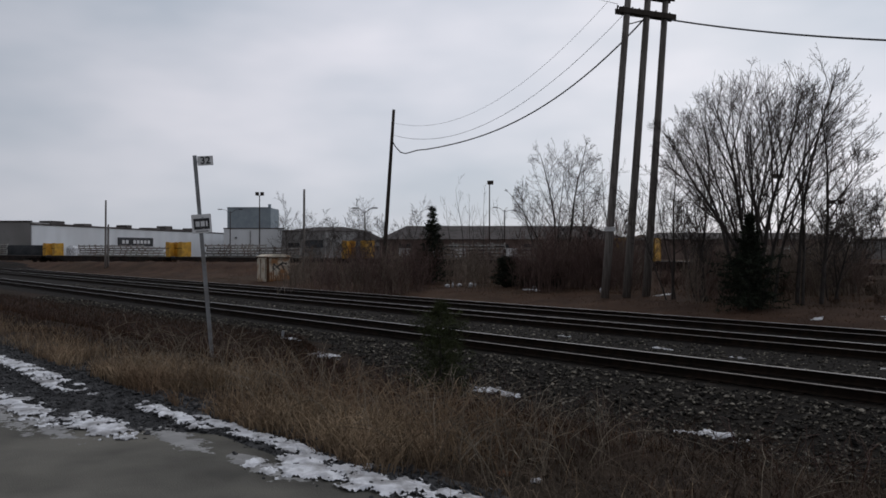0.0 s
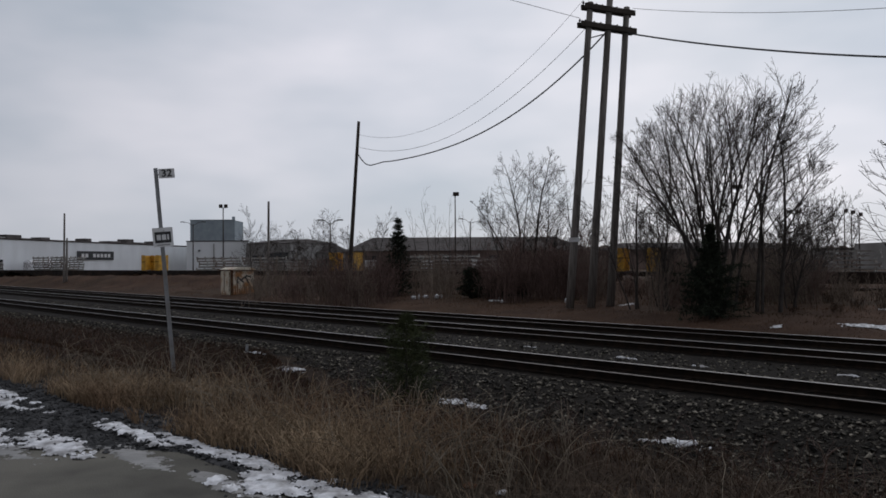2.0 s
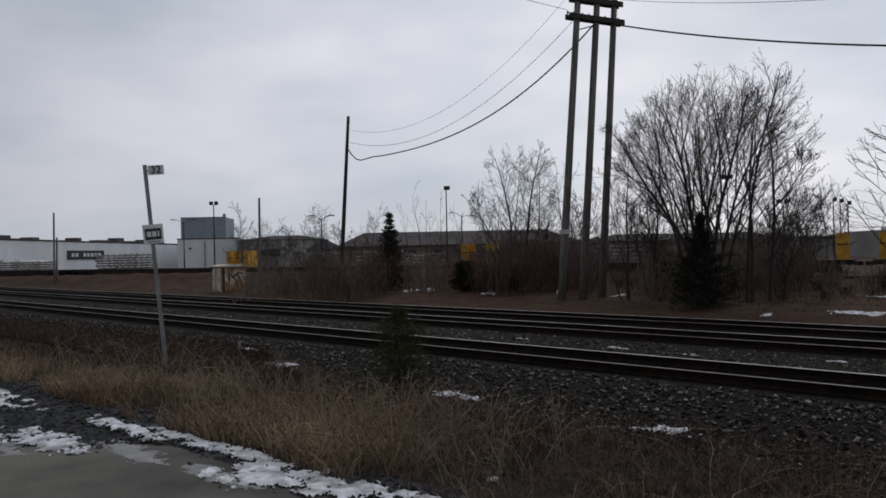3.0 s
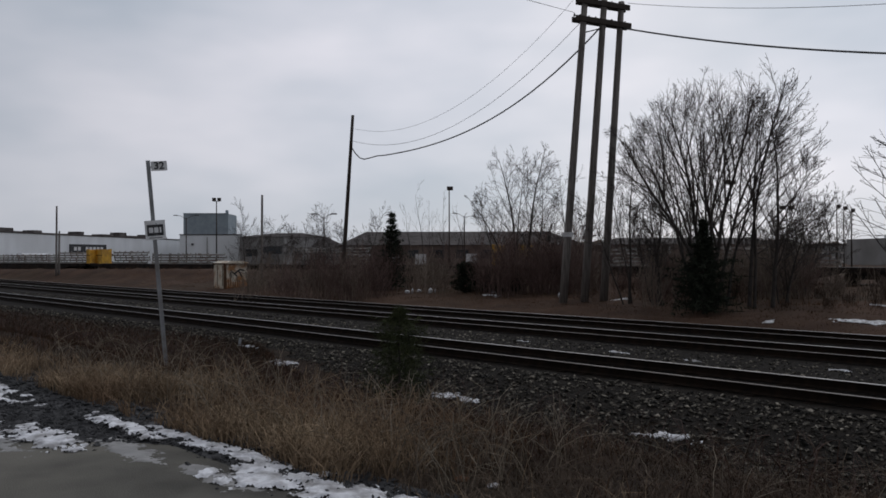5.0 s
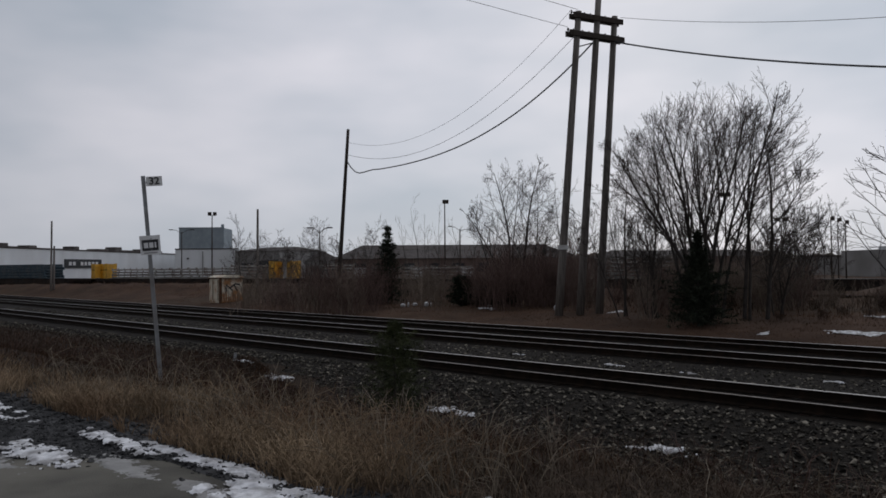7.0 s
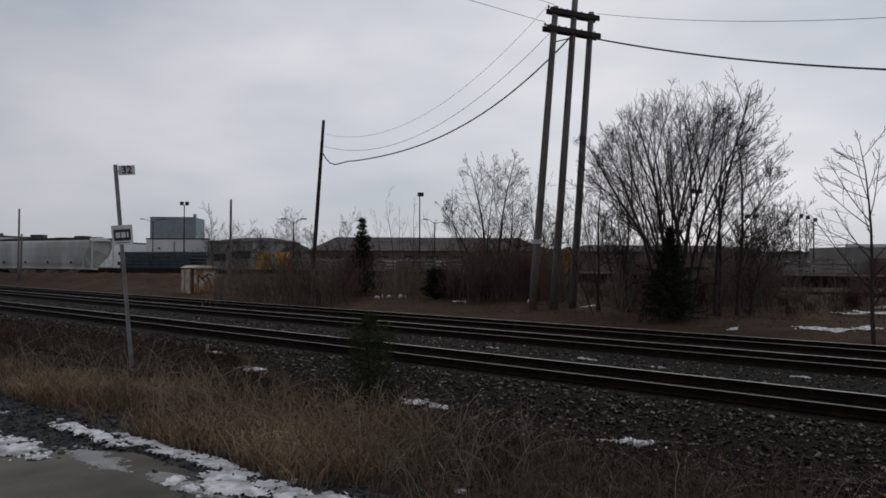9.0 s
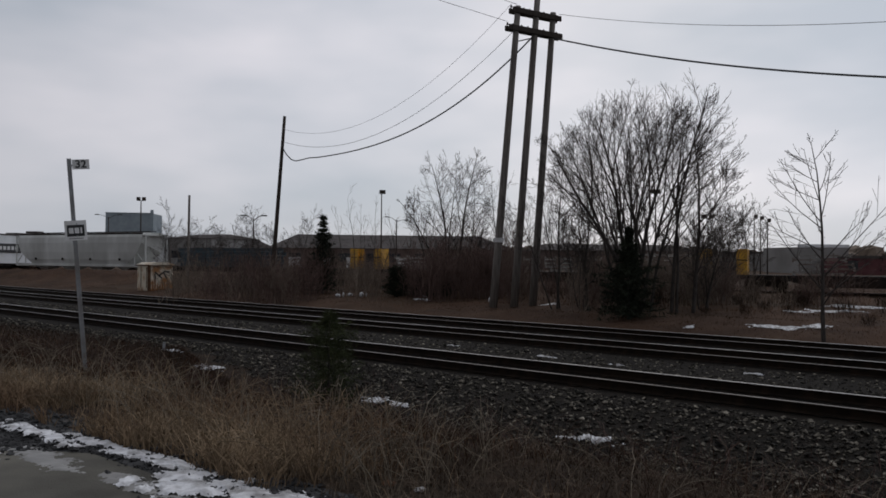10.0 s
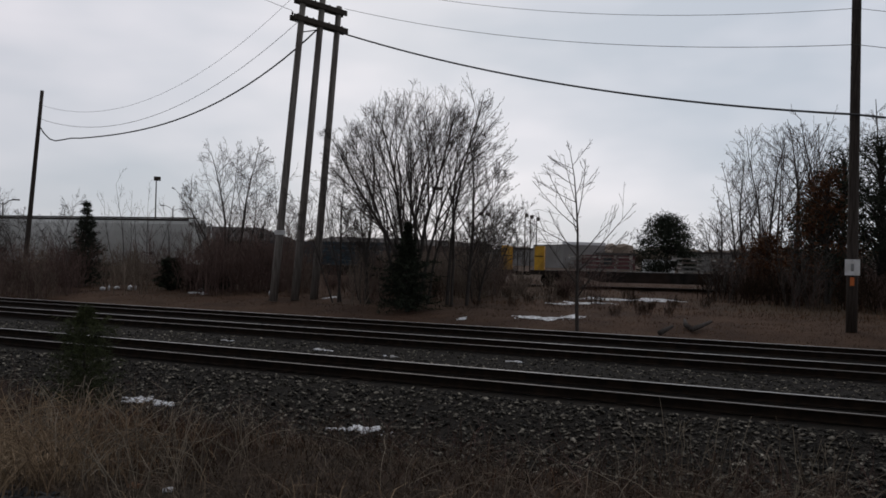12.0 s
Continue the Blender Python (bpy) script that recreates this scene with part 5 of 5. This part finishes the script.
WHEELSET = wheelset_mesh()


def bogie(parent, x):
    bm = bmesh.new()
    for s in (-1, 1):
        box(bm, -1.05, 1.05, s * 1.0 - .07, s * 1.0 + .07, .60, .76)
        box(bm, -.40, .40, s * 1.0 - .07, s * 1.0 + .07, .34, .62)
        for e in (-.89, .89):
            box(bm, e - .16, e + .16, s * 1.0 - .10, s * 1.0 + .10, .36, .64)
    box(bm, -.25, .25, -1.05, 1.05, .50, .80)
    b = part("bogie", bm, M_DECK, parent)
    b.location.x = x
    for e in (-.89, .89):
        w = part("wheelset", WHEELSET, None, b)
        w.location = (e, 0, .46)


def bulkhead(parent, x, face):
    """A braced yellow end frame: a cross wall between two deep side plates."""
    w = .62
    bm = bmesh.new()
    for z in (1.25, 1.75, 2.25, 2.7):
        box(bm, x - .05, x + .05, -w + .04, w - .04, z - .07, z + .07)
    box(bm, x - .02, x + .02, -w + .03, w - .03, 1.15, 2.85)
    b = part("bulkhead", bm, M_YELLOW, parent, "yellow steel bulkhead frame")
    for y in (-w, w):
        bm = bmesh.new()
        vs = [bm.verts.new(c) for c in ((x - face * .06, y - .03, 2.86), (x - face * .06, y - .03, 1.12), (x + face * .66, y - .03, 1.12), (x + face * .66, y - .03, 2.74), (x + face * .55, y - .03, 2.88), (x, y - .03, 2.90))]
        vt = [bm.verts.new(v.co + Vector((0, .06, 0))) for v in vs]
        bm.faces.new(vs)
        bm.faces.new(vt[::-1])
        for i in range(6):
            bm.faces.new((vs[i], vt[i], vt[(i + 1) % 6], vs[(i + 1) % 6]))
        bmesh.ops.recalc_face_normals(bm, faces=bm.faces[:])
        part("side_plate", bm, M_YELLOW, b)
        part("strap", bbox(x + min(0, face * .64), x + max(0, face * .64), y - .045, y + .045, 2.10, 2.17), M_DECK, b)


def flatcar(s, ends=(1, 1), length=CAR):
    t = thing("flatcar", yard(s), "long dark flat freight car with yellow bulkheads", "flatcar", "flat freight cars")
    h = length / 2 - .55
    bm = bmesh.new()
    box(bm, -h, h, -1.4, 1.4, .98, 1.12)
    part("deck", bm, M_DECK, t)
    bm = bmesh.new()
    for y in (-1.38, 1.38):
        vs = [(-h, .80), (-h + 3.4, .80), (-h + 5.2, .36), (h - 5.2, .36), (h - 3.4, .80), (h, .80), (h, 1.0), (-h, 1.0)]
        a = [bm.verts.new((x, y - .02, z)) for x, z in vs]
        b = [bm.verts.new((x, y + .02, z)) for x, z in vs]
        bm.faces.new(a)
        bm.faces.new(b[::-1])
        for i in range(8):
            bm.faces.new((a[i], b[i], b[(i + 1) % 8], a[(i + 1) % 8]))
    x = -h + .8
    while x < h:
        for y in (-1.45, 1.40):
            box(bm, x - .05, x + .05, y, y + .05, .86, 1.06)
        x += 1.2
    part("side_sill", bm, M_DECK, t)
    bogie(t, -h + 2.2)
    bogie(t, h - 2.2)
    for e in (-1, 1):
        bm = bmesh.new()
        box(bm, min(e * h, e * (h + .5)), max(e * h, e * (h + .5)), -.12, .12, .72, .98)
        part("coupler", bm, M_RUST, t)
        if ends[0 if e < 0 else 1]:
            bulkhead(t, e * (h - .98), e)
    return t


def stack(s, length, layers, material, label, seed, layer=.36, posts=True, gap=.36, z=1.12):
    """A load of nested steel frames, laid one on another."""
    rng = random.Random(seed)
    t = thing("frame_stack", yard(s, z), label, "steel frames", "loads on the flat cars")
    for k in range(layers):
        dx = rng.uniform(-.3, .3)
        bm = bmesh.new()
        z0 = k * layer
        for y in (-1.2, 1.2):
            box(bm, -length / 2 + dx, length / 2 + dx, y - .05, y + .05, z0 + .10, z0 + .10 + layer * gap)
        n = max(3, int(length / 1.1))
        for i in range(n + 1):
            x = -length / 2 + dx + length * i / n
            box(bm, x - .05, x + .05, -1.25, 1.25, z0, z0 + .10)
            if posts:
                for y in (-1.22, 1.22):
                    box(bm, x - .035, x + .035, y - .055, y + .055, z0, z0 + layer)
        part("frame", bm, material, t)
    return t


def hopper_car(s, length=21.6):
    t = thing("covered_hopper_car", yard(s), "pale grey covered hopper freight car with dark roof edge", "hopper car")
    h = length / 2 - .5
    top, sill = 4.55, 1.15
    # body: a gently curved shell, its ends sloping inwards to the hoppers
    bm = bmesh.new()
    prof = [(-1.32, sill), (-1.50, 1.7), (-1.58, 2.5), (-1.58, 3.5), (-1.50, 4.1), (-1.34, 4.38), (-.8, top), (.8, top), (1.34, 4.38), (1.50, 4.1), (1.58, 3.5), (1.58, 2.5), (1.50, 1.7), (1.32, sill)]
    a, b = [], []
    for y, z in prof:
        k = max(0, (2.9 - z) / (2.9 - sill)) * 2.3
        a.append(bm.verts.new((-h + .45 + k, y, z)))
        b.append(bm.verts.new((h - .45 - k, y, z)))
    for i in range(len(prof) - 1):
        bm.faces.new((a[i], a[i + 1], b[i + 1], b[i]))
    bm.faces.new(a[::-1])
    bm.faces.new(b)
    bmesh.ops.recalc_face_normals(bm, faces=bm.faces[:])
    part("body", bm, M_HOPPER, t)
    for e in (-1, 1):
        # end cage
        bm = bmesh.new()
        for y in (-1.4, 1.4):
            box(bm, e * h - .06, e * h + .06, y - .05, y + .05, 1.0, 4.3)
            box(bm, e * (h - 1.6) - .05, e * (h - 1.6) + .05, y - .05, y + .05, 1.0, 2.9)
            tube(bm, [(e * h, y, 1.1), (e * (h - 1.5), y, 2.7)], .05, 5)
        for z in (1.6, 2.1, 2.6, 3.1, 3.6, 4.1):
            box(bm, e * h - .03, e * h + .03, -1.4, -1.0, z - .02, z + .02)
        box(bm, min(e * (h - .55), e * h), max(e * (h - .55), e * h), -1.45, 1.45, 4.20, 4.30)
        box(bm, min(e * (h - 2.6), e * h), max(e * (h - 2.6), e * h), -1.4, 1.4, .92, 1.04)
        part("end_platform", bm, M_HOPPER, t)
        bm = bmesh.new()
        box(bm, min(e * h, e * (h + .5)), max(e * h, e * (h + .5)), -.12, .12, .72, .98)
        part("coupler", bm, M_RUST, t)
        bogie(t, e * (h - 1.9))
    bm = bmesh.new()
    for y in (-1.50, 1.44):
        box(bm, -h + .1, h - .1, y, y + .06, .98, 1.24)
    part("side_sill", bm, M_HOPPER, t)
    bm = bmesh.new()
    box(bm, -h + .5, h - .5, -.45, .45, top + .06, top + .14)
    for y in (-1.36, 1.30):
        box(bm, -h + .5, h - .5, y, y + .06, 4.36, 4.52)
    part("roof_walkway", bm, M_DECK, t, "dark roof walkway and edge")
    for k in range(4):
        x = -h + 3.6 + k * (2 * h - 7.2) / 3
        bm = bmesh.new()
        v = [bm.verts.new(c) for c in ((x - 1.5, -1.1, 1.2), (x + 1.5, -1.1, 1.2), (x + 1.5, 1.1, 1.2), (x - 1.5, 1.1, 1.2), (x - .4, -.5, .42), (x + .4, -.5, .42), (x + .4, .5, .42), (x - .4, .5, .42))]
        for f in ((0, 1, 5, 4), (1, 2, 6, 5), (2, 3, 7, 6), (3, 0, 4, 7), (4, 5, 6, 7)):
            bm.faces.new([v[i] for i in f])
        bmesh.ops.recalc_face_normals(bm, faces=bm.faces[:])
        part("discharge_hopper", bm, M_HOPPER, t)
        for z in (2.0,):
            part("side_fitting", bbox(x - .14, x + .14, -1.60, -1.54, 1.62, 1.86), M_DECK, t)
    return t


TRAIN = []


def add(ob):
    TRAIN.append((ob, (YN * 0 + ob.matrix_world.translation).dot(YD), ob.matrix_world.translation.dot(YN), ob.matrix_world.translation.z))


def build_train():
    joints = [YARD_P * (j - 1.3916) for j in (1.52, 1.015, 0.511, 0.0066, -.4985, -1.0, -1.493, -2.012)]
    fb = -219.5
    for i in range(len(joints) - 1):
        add(flatcar((joints[i] + joints[i + 1]) / 2, (0 if i == 4 else 1, 0 if i == 5 else 1), joints[i] - joints[i + 1]))
    # loads: where each stack begins and ends along the train, and its layers
    for k, (s0, s1, n) in enumerate(((-12.5, -8.0, 3), (-31.5, -27.0, 3), (-39.5, -34.0, 4), (-63.8, -59.4, 3), (-68.2, -64.6, 4), (-72.3, -68.6, 4), (-87.3, -83.4, 3), (-92.0, -87.8, 4), (-98.9, -94.7, 4),
                                     (-127.0, -123.6, 5), (-131.2, -127.4, 5), (-147.6, -143.4, 3), (-152.8, -148.2, 3), (-159.8, -156.4, 4), (-171.0, -166.8, 4), (-177.2, -173.2, 3), (-183.0, -178.6, 3), (-190.6, -185.8, 3))):
        add(stack((s0 + s1) / 2, (s1 - s0) * .93, n + 1, M_RACK, "stack of grey steel frames loaded on a flat car", 100 + k, layer=.30, gap=.30))
    last = (joints[-1] + fb) / 2
    add(flatcar(last, (0, 1), joints[-1] - fb))
    add(stack(-207.2, 5.6, 5, M_TEAL, "stack of dark teal steel frames loaded on a flat car", 77, layer=.36, gap=.75))
    add(stack(-212.9, 5.2, 5, M_TEAL, "stack of dark teal steel frames loaded on a flat car", 78, layer=.36, gap=.75))
    add(hopper_car(fb - 10.9))
    add(flatcar(fb - 21.6 - CAR / 2, (1, 0)))
    # the yard track under it
    rail = rail_mesh(-420, 160)
    t = thing("yard_track", yard(0, -.184), "rusty yard track under the freight train", "track", kind="structure")
    for s in (-.7535, .7535):
        r = part("rail", rail, None, t)
        r.location = (0, s, 0)
    bm = bmesh.new()
    prism(bm, [(-3.4, -.45), (3.4, -.45), (1.7, .02), (-1.7, .02)], -420, 160)
    part("track_bed", bm, M_BED, t, "dark cinder track bed")


def motions():
    for ob, s, n, z in TRAIN:
        rows = []
        for sec in (0.0, 4.0, 8.0, 12.0):
            rows.append((sec, Matrix.Translation(YN * n + YD * (s + YARD_V * sec) + Vector((0, 0, z))) @ pose(0, 0, 0, 0, 0, -YARD_AZ)))
        walk(ob, rows)


build_train()

motions()
